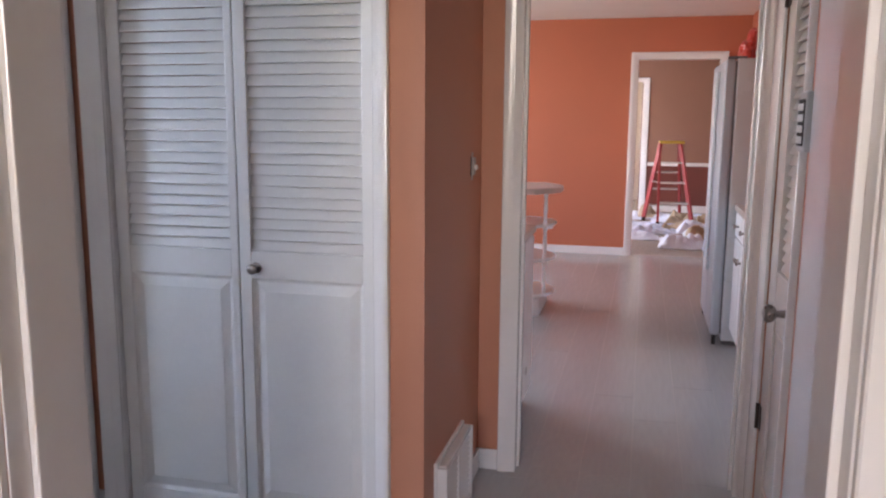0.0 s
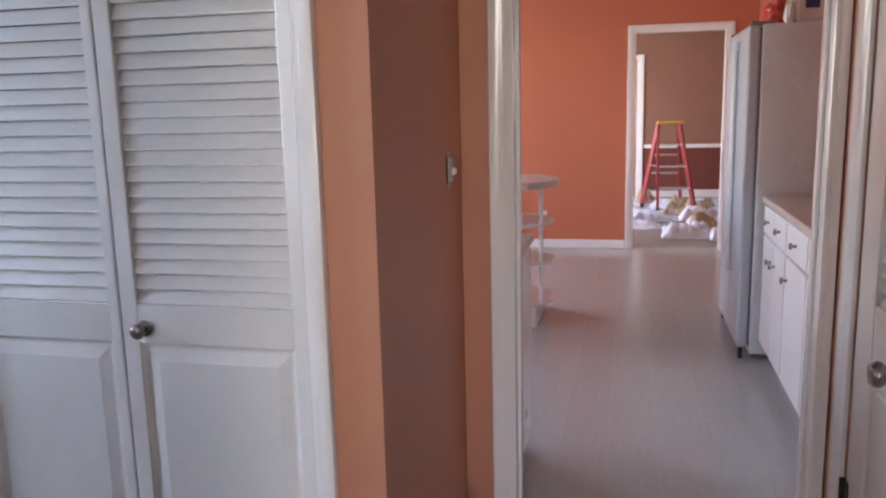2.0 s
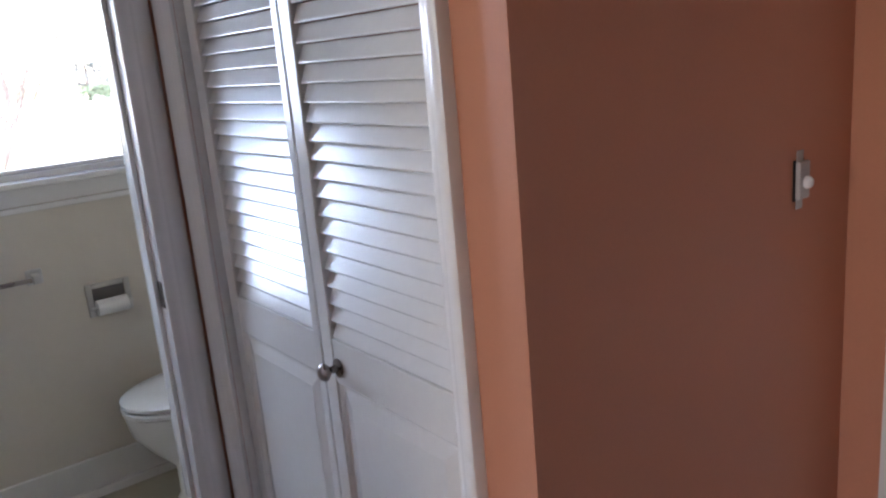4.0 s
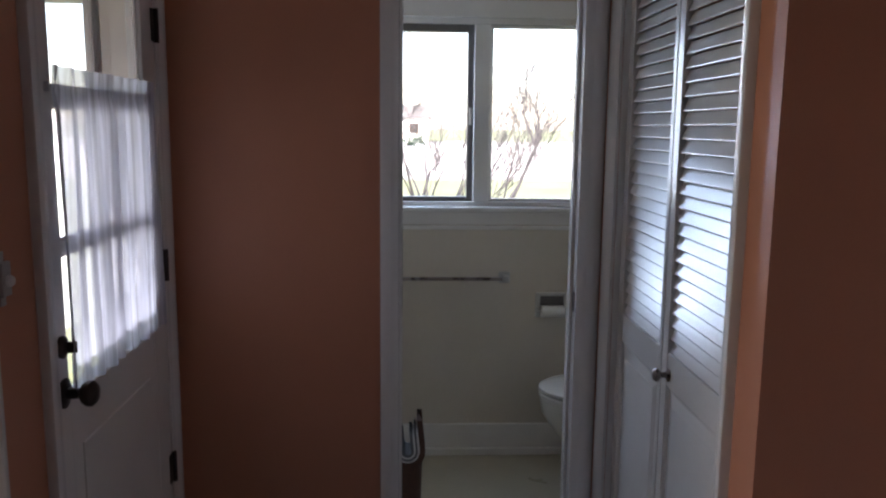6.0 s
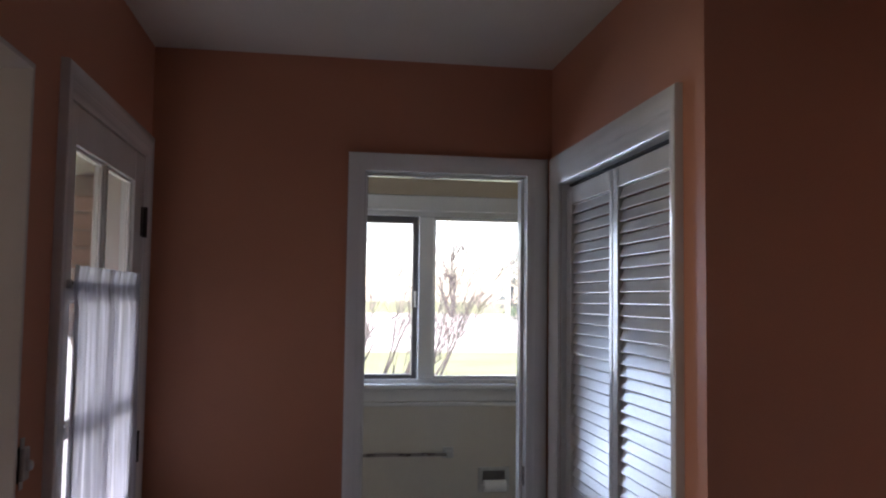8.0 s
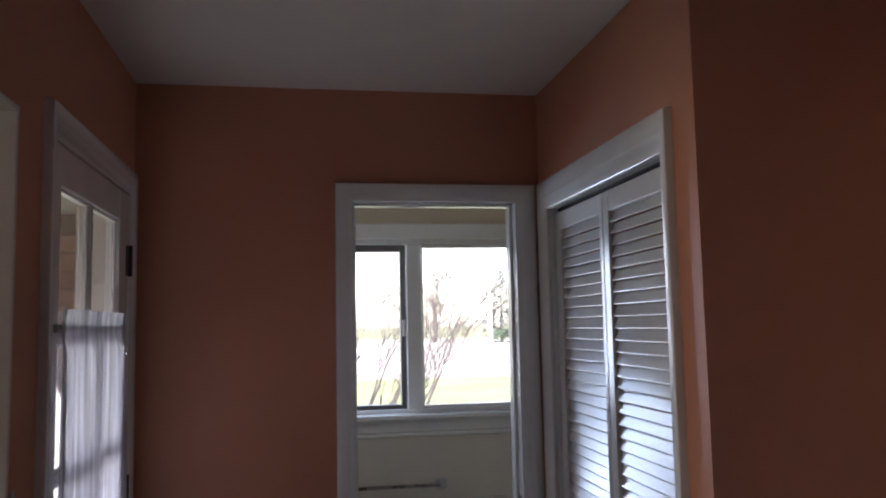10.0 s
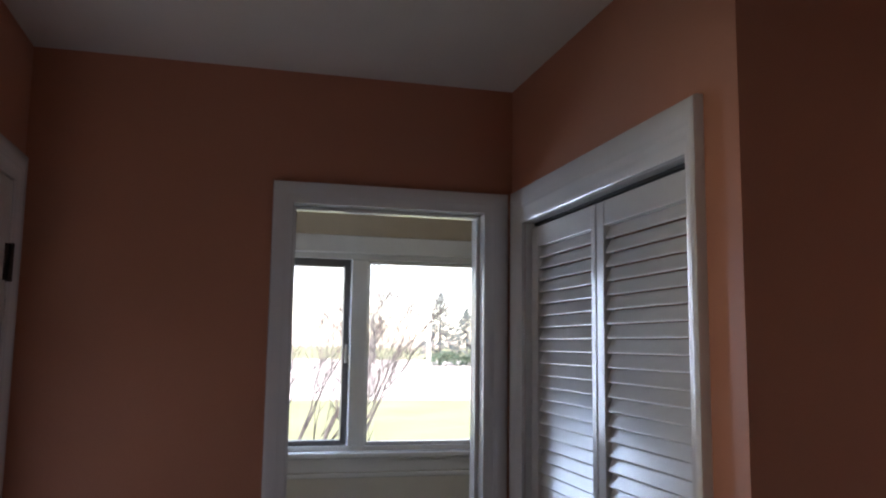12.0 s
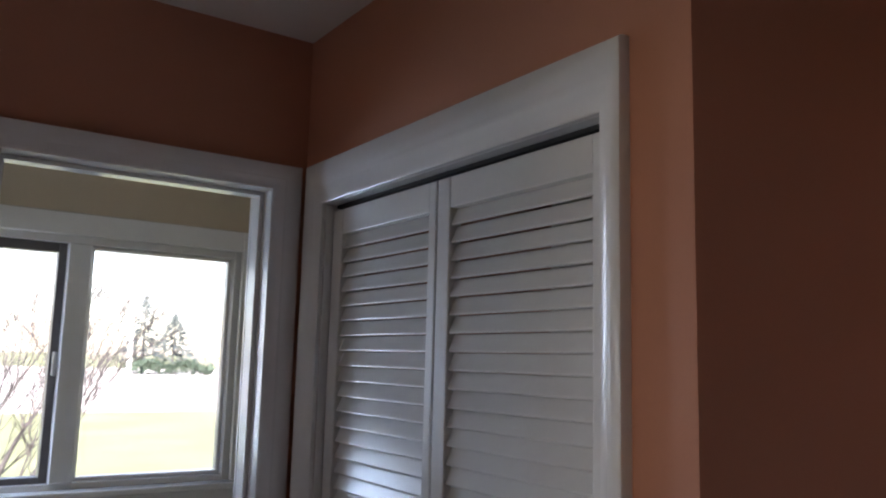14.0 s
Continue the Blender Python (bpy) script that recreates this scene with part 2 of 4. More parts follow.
def part(name, bm, material, parent=None, label="", smooth=False):
    """Links bm, drawn in world places, as one mesh under a thing or a part."""
    o = ORIGIN.get(parent, Vector((0, 0, 0)))
    if parent is not None:
        bmesh.ops.translate(bm, vec=-o, verts=bm.verts)
    ob = new(name, mesh_of(name, bm, material, smooth))
    if parent is not None:
        ob.parent = parent
        ORIGIN[ob] = o
    return tagged(ob, label)


def bx(name, a, b, material, parent=None, bevel=0.003, label=""):
    bm = bmesh.new()
    box(bm, a, b, bevel)
    return part(name, bm, material, parent, label)


def structure(name, boxes, material, label, category, bevel=0.0):
    bm = bmesh.new()
    for a, b in boxes:
        box(bm, a, b, bevel)
    ob = part(name, bm, material)
    return tagged(ob, label, category, kind="structure")


H = 2.432      # ceiling height
# plan lines (metres)
XB = -1.155   # bathroom partition, hall side
XW = -2.28    # bathroom window wall, inner face
YE = -1.375   # entry wall, hall side
YK = 0.815    # kitchen partition, hall side
XR = 1.026    # hall wall beside the linen door
YF = 6.315    # kitchen far wall
YD = 10.70    # dining room back wall

# ---- walls ----
# closet front wall (face y=0), opening for the bifold
structure("wall_closet_front", [((XB, 0, 0), (-1.045, 0.11, H)), ((-1.045, 0, 2.005), (-0.148, 0.11, H)), ((-0.148, 0, 0), (0, 0.11, H))],
          M_ORANGE, "terracotta painted wall around the closet opening", "wall")
structure("wall_closet_side", [((-0.11, 0.11, 0), (0, YK, H))], M_ORANGE, "terracotta painted closet side wall", "wall")
structure("wall_closet_back", [((-2.4, YK, 0), (-0.11, 0.92, H))], M_INSUL, "plain partition behind closet and bathroom", "wall")
# kitchen partition (hall side y=YK) with doorway
structure("wall_kitchen_partition", [((-0.11, YK, 0), (0.143, 0.92, H)), ((0.143, YK, 2.045), (1.0, 0.92, H)), ((1.0, YK, 0), (1.96, 0.92, H))],
          M_ORANGE, "terracotta painted wall around the kitchen doorway", "wall")
# bathroom partition, doorway between y=-.665 and -.085
structure("wall_bathroom_partition", [((XB - 0.115, -1.49, 0), (XB, -0.672, H)), ((XB - 0.115, -0.672, 2.045), (XB, -0.083, H)), ((XB - 0.115, -0.083, 0), (XB, YK, H))],
          M_ORANGE, "terracotta painted wall around the bathroom doorway", "wall")
# entry wall: front door and doorway to the south room
structure("wall_entry", [((XB, YE - 0.12, 0), (-1.052, YE, H)), ((-1.052, YE - 0.12, 2.05), (-0.282, YE, H)), ((-0.282, YE - 0.12, 0), (-0.072, YE, H)),
                         ((-0.072, YE - 0.12, 2.052), (0.787, YE, H)), ((0.787, YE - 0.12, 0), (3.2, YE, H))],
          M_ORANGE, "terracotta painted wall with front door and room doorway", "wall")
# hall wall with the linen door, ends at the corridor opening
structure("wall_linen", [((XR, 0.612, 0), (XR + 0.11, YK, H)), ((XR, 0.16, 2.03), (XR + 0.11, 0.612, H)), ((XR, -0.30, 0), (XR + 0.11, 0.16, H))],
          M_ORANGE, "terracotta painted wall beside the linen closet", "wall")
structure("wall_linen_back", [((1.62, -0.18, 0), (1.74, YK, H)), ((XR + 0.11, -0.30, 0), (3.2, -0.18, H))], M_ORANGE, "terracotta painted corridor wall", "wall")
structure("wall_corridor_end", [((3.2, YE - 0.12, 0), (3.32, -0.18, H))], M_ORANGE, "terracotta painted corridor end wall", "wall")
# bathroom outer walls
WZ0, WZ1, WY0, WY1 = 1.190, 2.043, -0.90, 0.280
structure("wall_bathroom_window", [((XW - 0.16, -1.49, 0), (XW, WY0, H)), ((XW - 0.16, WY0, 0), (XW, WY1, WZ0)), ((XW - 0.16, WY0, WZ1), (XW, WY1, H)), ((XW - 0.16, WY1, 0), (XW, YK, H))],
          M_BEIGE, "beige painted bathroom window wall", "wall")
structure("wall_bathroom_south", [((XW, -1.49, 0), (XB - 0.115, -1.37, H))], M_BEIGE, "beige painted bathroom wall", "wall")
structure("wall_bathroom_north", [((XW, 0.72, 0), (XB - 0.115, YK, H))], M_BEIGE, "beige painted bathroom wall", "wall")
structure("wall_bathroom_inner", [((XB - 0.119, -1.37, 0), (XB - 0.115, -0.745, H)), ((XB - 0.119, -0.01, 0), (XB - 0.115, 0.72, H)), ((XB - 0.119, -0.745, 2.11), (XB - 0.115, -0.01, H))],
          M_BEIGE, "beige painted inner face of the bathroom partition", "wall")
# kitchen outer walls
# the opening y 1.6..2.8 is made up to let the fridge fill lamp in
structure("wall_kitchen_west", [((-3.0, 0.92, 0), (-2.88, 1.6, H)), ((-3.0, 1.6, 0), (-2.88, 2.8, 1.05)), ((-3.0, 1.6, 2.1), (-2.88, 2.8, H)), ((-3.0, 2.8, 0), (-2.88, 3.6, H)), ((-3.0, 3.6, 0), (-2.88, 5.5, 0.95)), ((-3.0, 3.6, 2.1), (-2.88, 5.5, H)), ((-3.0, 5.5, 0), (-2.88, YF, H))],
          M_KORANGE, "coral painted kitchen window wall", "wall")
structure("wall_kitchen_far", [((-2.88, YF, 0), (0.505, YF + 0.12, H)), ((0.505, YF, 2.03), (1.307, YF + 0.12, H)), ((1.307, YF, 0), (2.6, YF + 0.12, H))],
          M_KORANGE, "coral orange kitchen wall around the dining doorway", "wall")
structure("wall_kitchen_east", [((1.84, 0.92, 0), (1.96, 4.02, H)), ((1.575, 4.02, 0), (1.96, YF, H))], M_KORANGE, "coral orange kitchen wall beside the fridge", "wall")
structure("wall_kitchen_south_face", [((-2.88, 0.92, 0), (0.085, 0.924, H)), ((1.055, 0.92, 0), (1.84, 0.924, H)), ((0.085, 0.92, 2.10), (1.055, 0.924, H))],
          M_KORANGE, "coral painted inner face of the kitchen partition", "wall")
structure("wall_kitchen_southwest", [((-3.0, YK, 0), (-2.4, 0.92, H))], M_INSUL, "plain outer wall", "wall")
structure("wall_exterior_siding", [((-2.46, -1.53, -0.3), (-1.06, -1.497, 2.56))], M_SIDING, "white siding beside the porch", "wall")
# dining room
structure("wall_dining_back", [((-2.0, YD, 0.76), (-0.26, YD + 0.12, H)), ((-0.26, YD, 2.02), (0.54, YD + 0.12, H)), ((0.54, YD, 0.76), (2.6, YD + 0.12, H))], M_BROWN, "brown painted upper dining room wall", "wall")
structure("wall_dining_back_lower", [((-2.0, YD, 0), (-0.26, YD + 0.12, 0.76)), ((0.54, YD, 0), (2.6, YD + 0.12, 0.76))], M_MAROON, "dark red painted lower dining room wall", "wall")
structure("wall_dining_east", [((2.6, YF, 0), (2.72, YD + 0.12, H))], M_BROWN, "brown painted dining room side wall", "wall")
structure("wall_dining_west", [((-2.0, YF + 0.12, 0), (-1.88, 8.2, H)), ((-2.0, 8.2, 0), (-1.88, 9.8, 0.8)), ((-2.0, 8.2, 2.1), (-1.88, 9.8, H)), ((-2.0, 9.8, 0), (-1.88, YD, H))],
          M_BROWN, "brown painted dining room window wall", "wall")
structure("wall_room_beyond", [((-2.0, 12.6, 0), (1.6, 12.7, H)), ((-2.1, YD + 0.12, 0), (-2.0, 11.1, H)), ((-2.1, 11.1, 0), (-2.0, 12.5, 0.7)), ((-2.1, 11.1, 2.1), (-2.0, 12.5, H)), ((-2.1, 12.5, 0), (-2.0, 12.7, H)), ((1.6, YD + 0.12, 0), (1.7, 12.7, H))], M_INSUL, "plain walls of the room beyond", "wall")
# south room, out of view; dark brown picked to dim light bounced onto the jambs
structure("wall_south_room", [((-0.27, -5.0, 0), (-0.15, YE - 0.12, H)), ((-0.15, -5.0, 0), (0.0, -4.88, H)), ((1.3, -5.0, 0), (3.2, -4.88, H)), ((0.0, -5.0, 0), (1.3, -4.88, 0.9)),
                              ((0.0, -5.0, 2.1), (1.3, -4.88, H)), ((3.2, -5.0, 0), (3.32, YE - 0.12, H))], M_BROWN, "unseen south room walls, dark brown to cut bounced light", "wall")

# ---- ceilings and roof ----
structure("ceiling_hall", [((-1.25, -1.495, H), (3.32, 0.86, H + 0.1))], M_CEIL, "flat white painted hall ceiling", "ceiling")
structure("ceiling_bathroom", [((-2.44, -1.495, H), (-1.25, 0.86, H + 0.1))], M_CEIL, "flat white painted bathroom ceiling", "ceiling")
structure("ceiling_kitchen", [((-3.0, 0.86, H), (2.72, 6.38, H + 0.1))], M_CEIL, "flat white painted kitchen ceiling", "ceiling")
structure("ceiling_dining", [((-2.1, 6.38, H), (2.72, 12.7, H + 0.1))], M_CEIL, "flat white painted dining room ceiling", "ceiling")
structure("ceiling_south_room", [((-0.27, -5.0, H), (3.32, -1.495, H + 0.1))], M_CEIL, "flat white painted room ceiling", "ceiling")

# ---- sub floors ----
structure("floor_hall_base", [((XB - 0.115, -1.495, -0.2), (3.32, 0.86, -0.0011))], M_UNDER, "pale joint filler below the planks", "floor")
structure("floor_kitchen_base", [((-3.0, 0.86, -0.2), (2.72, 6.40, -0.0011))], M_UNDER, "pale joint filler below the planks", "floor")
structure("floor_bathroom", [((-2.44, -1.495, -0.2), (XB - 0.115, 0.86, 0.0))], M_BATHFLOOR, "cream vinyl bathroom floor", "floor")
structure("floor_dining", [((-2.1, 6.40, -0.2), (2.72, 12.7, -0.004))], M_CARPET, "grey beige carpet in the dining room", "floor")
structure("floor_south_room", [((-0.27, -5.0, -0.2), (3.32, -1.495, -0.002))], M_CARPET, "grey beige carpet in the south room", "floor")

# ---- trim ----
PROFILE = [(0.0, 0.0), (0.0, 0.009), (0.04, 0.0115), (0.30, 0.0125), (0.38, 0.0158), (0.44, 0.0175), (0.50, 0.0175), (0.58, 0.0196), (0.92, 0.0215), (0.97, 0.020), (1.0, 0.014), (1.0, 0.0)]


def casing(name, place, a0, a1, zt, wl, wr, wt, label, parent=None):
    """A mitred door casing round the opening a0..a1, zt high. place(u, z, d) gives the world place."""
    bm = bmesh.new()
    rows = []
    for f, d in PROFILE:
        rows.append([bm.verts.new(place(u, z, d)) for u, z in ((a0 - f * wl, 0.0), (a0 - f * wl, zt + f * wt), (a1 + f * wr, zt + f * wt), (a1 + f * wr, 0.0))])
    for r, s in zip(rows, rows[1:]):
        for i in range(3):
            bm.faces.new((r[i], r[i + 1], s[i + 1], s[i]))
    bm.faces.new([r[0] for r in rows])
    bm.faces.new([r[3] for r in rows])
    ob = part(name, bm, M_TRIM, parent, "", True)
    if parent is None:
        tagged(ob, label, "door trim", kind="structure")
    return ob


casing("trim_closet", lambda u, z, d: (u, -d, z), -1.04, -0.153, 2.0, 0.076, 0.048, 0.10, "white glossy moulded closet casing")
casing("trim_bathroom_door", lambda u, z, d: (XB + d, u, z), -0.663, -0.091, 2.04, 0.060, 0.073, 0.062, "white glossy moulded bathroom door casing")
casing("trim_bathroom_door_inner", lambda u, z, d: (XB - 0.119 - d, u, z), -0.663, -0.091, 2.04, 0.060, 0.058, 0.062, "white moulded bathroom door casing")
casing("trim_kitchen_door", lambda u, z, d: (u, YK - d, z), 0.155, 0.985, 2.03, 0.070, 0.038, 0.07, "white glossy moulded kitchen doorway casing")
casing("trim_kitchen_door_inner", lambda u, z, d: (u, 0.924 + d, z), 0.155, 0.985, 2.03, 0.07, 0.07, 0.07, "white moulded kitchen doorway casing")
casing("trim_linen_door", lambda u, z, d: (XR - d, u, z), 0.165, 0.608, 2.02, 0.050, 0.076, 0.06, "white glossy moulded linen door casing")
casing("trim_front_door", lambda u, z, d: (u, YE + d, z), -1.045, -0.289, 2.04, 0.062, 0.060, 0.075, "white moulded front door casing")
casing("trim_room_door_inner", lambda u, z, d: (u, YE - 0.12 - d, z), -0.0715, 0.7865, 2.052, 0.062, 0.062, 0.062, "white moulded room doorway casing")
casing("trim_dining_door", lambda u, z, d: (u, YF - d, z), 0.512, 1.300, 2.02, 0.076, 0.076, 0.072, "white moulded dining doorway casing")


def jamb(name, boxes, label):
    """A door lining: two sides and a head, then stops or trims, each a part."""
    a, b = boxes[0]
    t = thing(name, (a[0], a[1], 0.0), label, "door jamb", kind="structure")
    for k, (a, b) in enumerate(boxes):
        bx("lining" if k < 3 else "stop", a, b, M_TRIM, t, 0.002)


jamb("jamb_closet", [((-1.045, 0.002, 0), (-1.04, 0.11, 2.0)), ((-0.153, 0.002, 0), (-0.148, 0.11, 2.0)), ((-1.045, 0.002, 2.0), (-0.148, 0.11, 2.005))], "white closet opening lining")
jamb("jamb_bathroom", [((XB - 0.117, -0.672, 0), (XB + 0.004, -0.663, 2.04)), ((XB - 0.117, -0.091, 0), (XB + 0.004, -0.083, 2.04)), ((XB - 0.117, -0.672, 2.04), (XB + 0.004, -0.083, 2.045)),
                       ((XB - 0.075, -0.663, 0), (XB - 0.04, -0.652, 2.03)), ((XB - 0.075, -0.102, 0), (XB - 0.04, -0.091, 2.03)), ((XB - 0.075, -0.663, 2.03), (XB - 0.04, -0.091, 2.04))], "white bathroom door lining with stop")
jamb("jamb_kitchen", [((0.143, YK + 0.001, 0), (0.155, 0.925, 2.03)), ((0.985, YK + 0.001, 0), (1.0, 0.925, 2.03)), ((0.143, YK + 0.001, 2.03), (1.0, 0.925, 2.045)),
                      ((0.155, 0.86, 0), (0.166, 0.895, 2.02)), ((0.974, 0.86, 0), (0.985, 0.895, 2.02)), ((0.155, 0.86, 2.02), (0.985, 0.895, 2.03))], "white kitchen doorway lining with stop")
jamb("jamb_room", [((-0.072, YE - 0.085, 0), (-0.060, YE + 0.004, 2.04)), ((0.775, YE - 0.085, 0), (0.787, YE + 0.004, 2.04)), ((-0.072, YE - 0.085, 2.04), (0.787, YE + 0.004, 2.052)),
                   ((-0.0725, YE - 0.119, 0), (-0.0690, YE - 0.0855, 2.05)), ((0.7840, YE - 0.119, 0), (0.7875, YE - 0.0855, 2.05))], "plain white room doorway lining with a rebate")
jamb("jamb_dining", [((0.505, YF - 0.001, 0), (0.512, YF + 0.12, 2.02)), ((1.300, YF - 0.001, 0), (1.307, YF + 0.12, 2.02)), ((0.505, YF - 0.001, 2.02), (1.307, YF + 0.12, 2.03))], "white dining doorway lining")
jamb("trim_corridor_opening", [((XR - 0.016, -0.285, 0), (XR - 0.001, 0.005, H - 0.002)), ((XR + 0.001, -0.306, 0), (XR + 0.109, -0.3005, H - 0.002)), ((XR + 0.048, -0.320, 0), (XR + 0.083, -0.3065, H - 0.002))], "white trim at the corridor opening")


def baseboard(name, a, b, label="white painted baseboard with eased top"):
    ob = bx(name, a, b, M_TRIM, bevel=0.005)
    return tagged(ob, label, "baseboard", kind="structure")


baseboard("baseboard_kitchen_strip", (0.001, YK - 0.012, 0), (0.084, YK, 0.085))
baseboard("baseboard_hall_west", (XB, -1.36, 0), (XB + 0.013, -0.725, 0.09))
baseboard("baseboard_closet_left", (XB + 0.001, -0.012, 0), (-1.118, 0, 0.145))
baseboard("baseboard_closet_right", (-0.104, -0.012, 0), (-0.001, 0, 0.09))
baseboard("baseboard_closet_side", (0, -0.013, 0), (0.012, 0.115, 0.09))
baseboard("baseboard_closet_side", (0, 0.52, 0), (0.012, YK - 0.013, 0.09))
baseboard("baseboard_entry", (-0.226, YE, 0), (-0.074, YE + 0.012, 0.09))
baseboard("baseboard_linen", (XR - 0.012, 0.006, 0), (XR, 0.114, 0.09))
baseboard("baseboard_kitchen_far", (-2.88, YF - 0.013, 0), (0.435, YF, 0.085))
baseboard("baseboard_kitchen_far", (1.377, YF - 0.013, 0), (1.575, YF, 0.085))
baseboard("baseboard_dining", (0.66, YD - 0.013, 0), (2.6, YD, 0.11))
baseboard("chair_rail_dining", (0.66, YD - 0.03, 0.720), (2.6, YD, 0.775), "white painted chair rail on the dining room wall")
casing("trim_dining_back_door", lambda u, z, d: (u, YD - d, z), -0.25, 0.55, 2.0, 0.09, 0.10, 0.07, "white moulded casing on the dining room back wall")
baseboard("baseboard_bathroom", (XW + 0.012, -1.37, 0.035), (XW + 0.026, 0.72, 0.155), "cream cove base below the bathroom tile")
baseboard("baseboard_bathroom_shoe", (XW + 0.012, -1.37, 0), (XW + 0.038, 0.72, 0.035), "cream base shoe on the bathroom floor")
structure("trim_bathroom_wainscot", [((XW, -1.37, 0), (XW + 0.012, 0.72, 1.085))], M_TILEW, "cream glazed tile wainscot below the window", "wall tile")
structure("trim_bathroom_wainscot_north", [((XW + 0.012, 0.708, 0), (XB - 0.119, 0.72, 1.085))], M_TILEW, "cream glazed tile wainscot", "wall tile")
baseboard("trim_bathroom_cap", (XW, -1.37, 1.085), (XW + 0.02, 0.72, 1.105), "cream rounded cap on the tile wainscot")

# ---- louvred doors ----
def slat_mesh(name, length, depth=0.0352, thick=0.006, tilt=-66):
    bm = bmesh.new()
    box(bm, (-length / 2, -depth / 2, -thick / 2), (length / 2, depth / 2, thick / 2), 0.0025)
    bmesh.ops.rotate(bm, cent=(0, 0, 0), matrix=Matrix.Rotation(radians(-tilt), 3, "X"), verts=bm.verts)
    return mesh_of(name, bm, M_DOOR)


def louvre_leaf(x0, x1, z0, z1, sl, sr, label, group=""):
    """A half louvred, half panelled leaf in local x (width), y (0 front, +back), from z0 to z1; slats are parts."""
    th = 0.029
    t = thing("bifold_door", ((x0 + x1) / 2, 0.02, z0), label, "closet door", group)
    yf = 0.02
    lock0, lock1, top0, bot1 = 0.905, 0.992, 1.925, 0.165
    for a, b in ((x0, x0 + sl), (x1 - sr, x1)):
        bx("stile", (a, yf, z0), (b, yf + th, z1), M_DOOR, t, 0.003)
    a, b = x0 + sl, x1 - sr
    bx("top_rail", (a, yf + 0.001, top0), (b, yf + th - 0.001, z1), M_DOOR, t, 0.002)
    bx("lock_rail", (a, yf + 0.001, lock0), (b, yf + th - 0.001, lock1), M_DOOR, t, 0.002)
    bx("bottom_rail", (a, yf + 0.001, z0), (b, yf + th - 0.001, bot1), M_DOOR, t, 0.002)
    # raised field panel in a moulded frame
    bm = bmesh.new()
    px0, px1, pz0, pz1 = a - 0.002, b + 0.002, bot1 - 0.002, lock0 + 0.002
    ring = []
    for inset, d in ((0, 0.003), (0.010, 0.010), (0.016, 0.010), (0.040, 0.004), (0.043, 0.003)):
        ring.append([bm.verts.new((px, yf + d, pz)) for px, pz in ((px0 + inset, pz0 + inset), (px1 - inset, pz0 + inset), (px1 - inset, pz1 - inset), (px0 + inset, pz1 - inset))])
    for r, s in zip(ring, ring[1:]):
        for i in range(4):
            bm.faces.new((r[i], r[(i + 1) % 4], s[(i + 1) % 4], s[i]))
    bm.faces.new(ring[-1])
    back = [bm.verts.new((px, yf + th - 0.004, pz)) for px, pz in ((px0, pz0), (px1, pz0), (px1, pz1), (px0, pz1))]
    for i in range(4):
        bm.faces.new((ring[0][i], ring[0][(i + 1) % 4], back[(i + 1) % 4], back[i]))
    bm.faces.new(back)
    part("panel", bm, M_DOOR, t)
    me = slat_mesh("slat", b - a + 0.006)
    n = 28
    o = ORIGIN[t]
    for i in range(n):
        s = new("slat", me)
        s.parent = t
        s.location = Vector(((a + b) / 2, yf + 0.0145, lock1 + (i + 0.5) * (top0 - lock1) / n)) - o
        s.rotation_euler = (radians(random.uniform(-0.5, 0.5)), 0, radians(random.uniform(-0.05, 0.05)))
    return t


LEAF_A = louvre_leaf(-1.036, -0.606, 0.015, 1.984, 0.045, 0.022 + 0.004, "white painted louvred bifold closet door leaf, closed", "bifold closet doors")
LEAF_B = louvre_leaf(-0.602, -0.157, 0.015, 1.984, 0.040, 0.040, "white painted louvred bifold closet door leaf with knob", "bifold closet doors")


def knob_profile(s=1.0):
    return [(0.017 * s, 0), (0.018 * s, 0.003), (0.008 * s, 0.006), (0.007 * s, 0.018 * s), (0.011 * s, 0.022 * s), (0.0165 * s, 0.028 * s), (0.017 * s, 0.034 * s), (0.012 * s, 0.040 * s), (0.004 * s, 0.0415 * s)]


bm = bmesh.new()
lathe(bm, knob_profile(), Matrix.Translation((-0.545, 0.02, 0.94)) @ Matrix.Rotation(radians(90), 4, "X"))
part("knob", bm, M_NICKEL, LEAF_B, "small aged nickel knob", True)
structure("trim_closet_track", [((-1.04, 0.03, 1.992), (-0.153, 0.055, 2.0))], M_DARK, "dark bifold track under the closet head", "track")

# linen closet door on the hall wall (face x = XR)
linen = thing("linen_closet_door", (XR + 0.005, 0.43, 0.012), "white half louvred linen closet door with nickel knob, closed", "door")
XL = XR + 0.004
for a, b in ((0.170, 0.235), (0.470, 0.605)):
    bx("stile", (XL, a, 0.012), (XL + 0.034, b, 2.012), M_DOOR, linen)
bx("top_rail", (XL + 0.001, 0.235, 1.93), (XL + 0.033, 0.470, 2.012), M_DOOR, linen)
bx("lock_rail", (XL + 0.001, 0.235, 0.78), (XL + 0.033, 0.470, 0.93), M_DOOR, linen)
bx("bottom_rail", (XL + 0.001, 0.235, 0.012), (XL + 0.033, 0.470, 0.20), M_DOOR, linen)
bx("panel", (XL + 0.008, 0.230, 0.19), (XL + 0.028, 0.475, 0.79), M_DOOR, linen)
bx("panel", (XL + 0.004, 0.275, 0.24), (XL + 0.018, 0.430, 0.74), M_DOOR, linen, 0.005)
me = slat_mesh("slat", 0.241)
for i in range(29):
    s = new("slat", me)
    s.parent = linen
    s.location = Vector((XL + 0.019, 0.3525, 0.947 + 0.0335 * i)) - ORIGIN[linen]
    s.rotation_euler = (0, 0, radians(-90))
bm = bmesh.new()
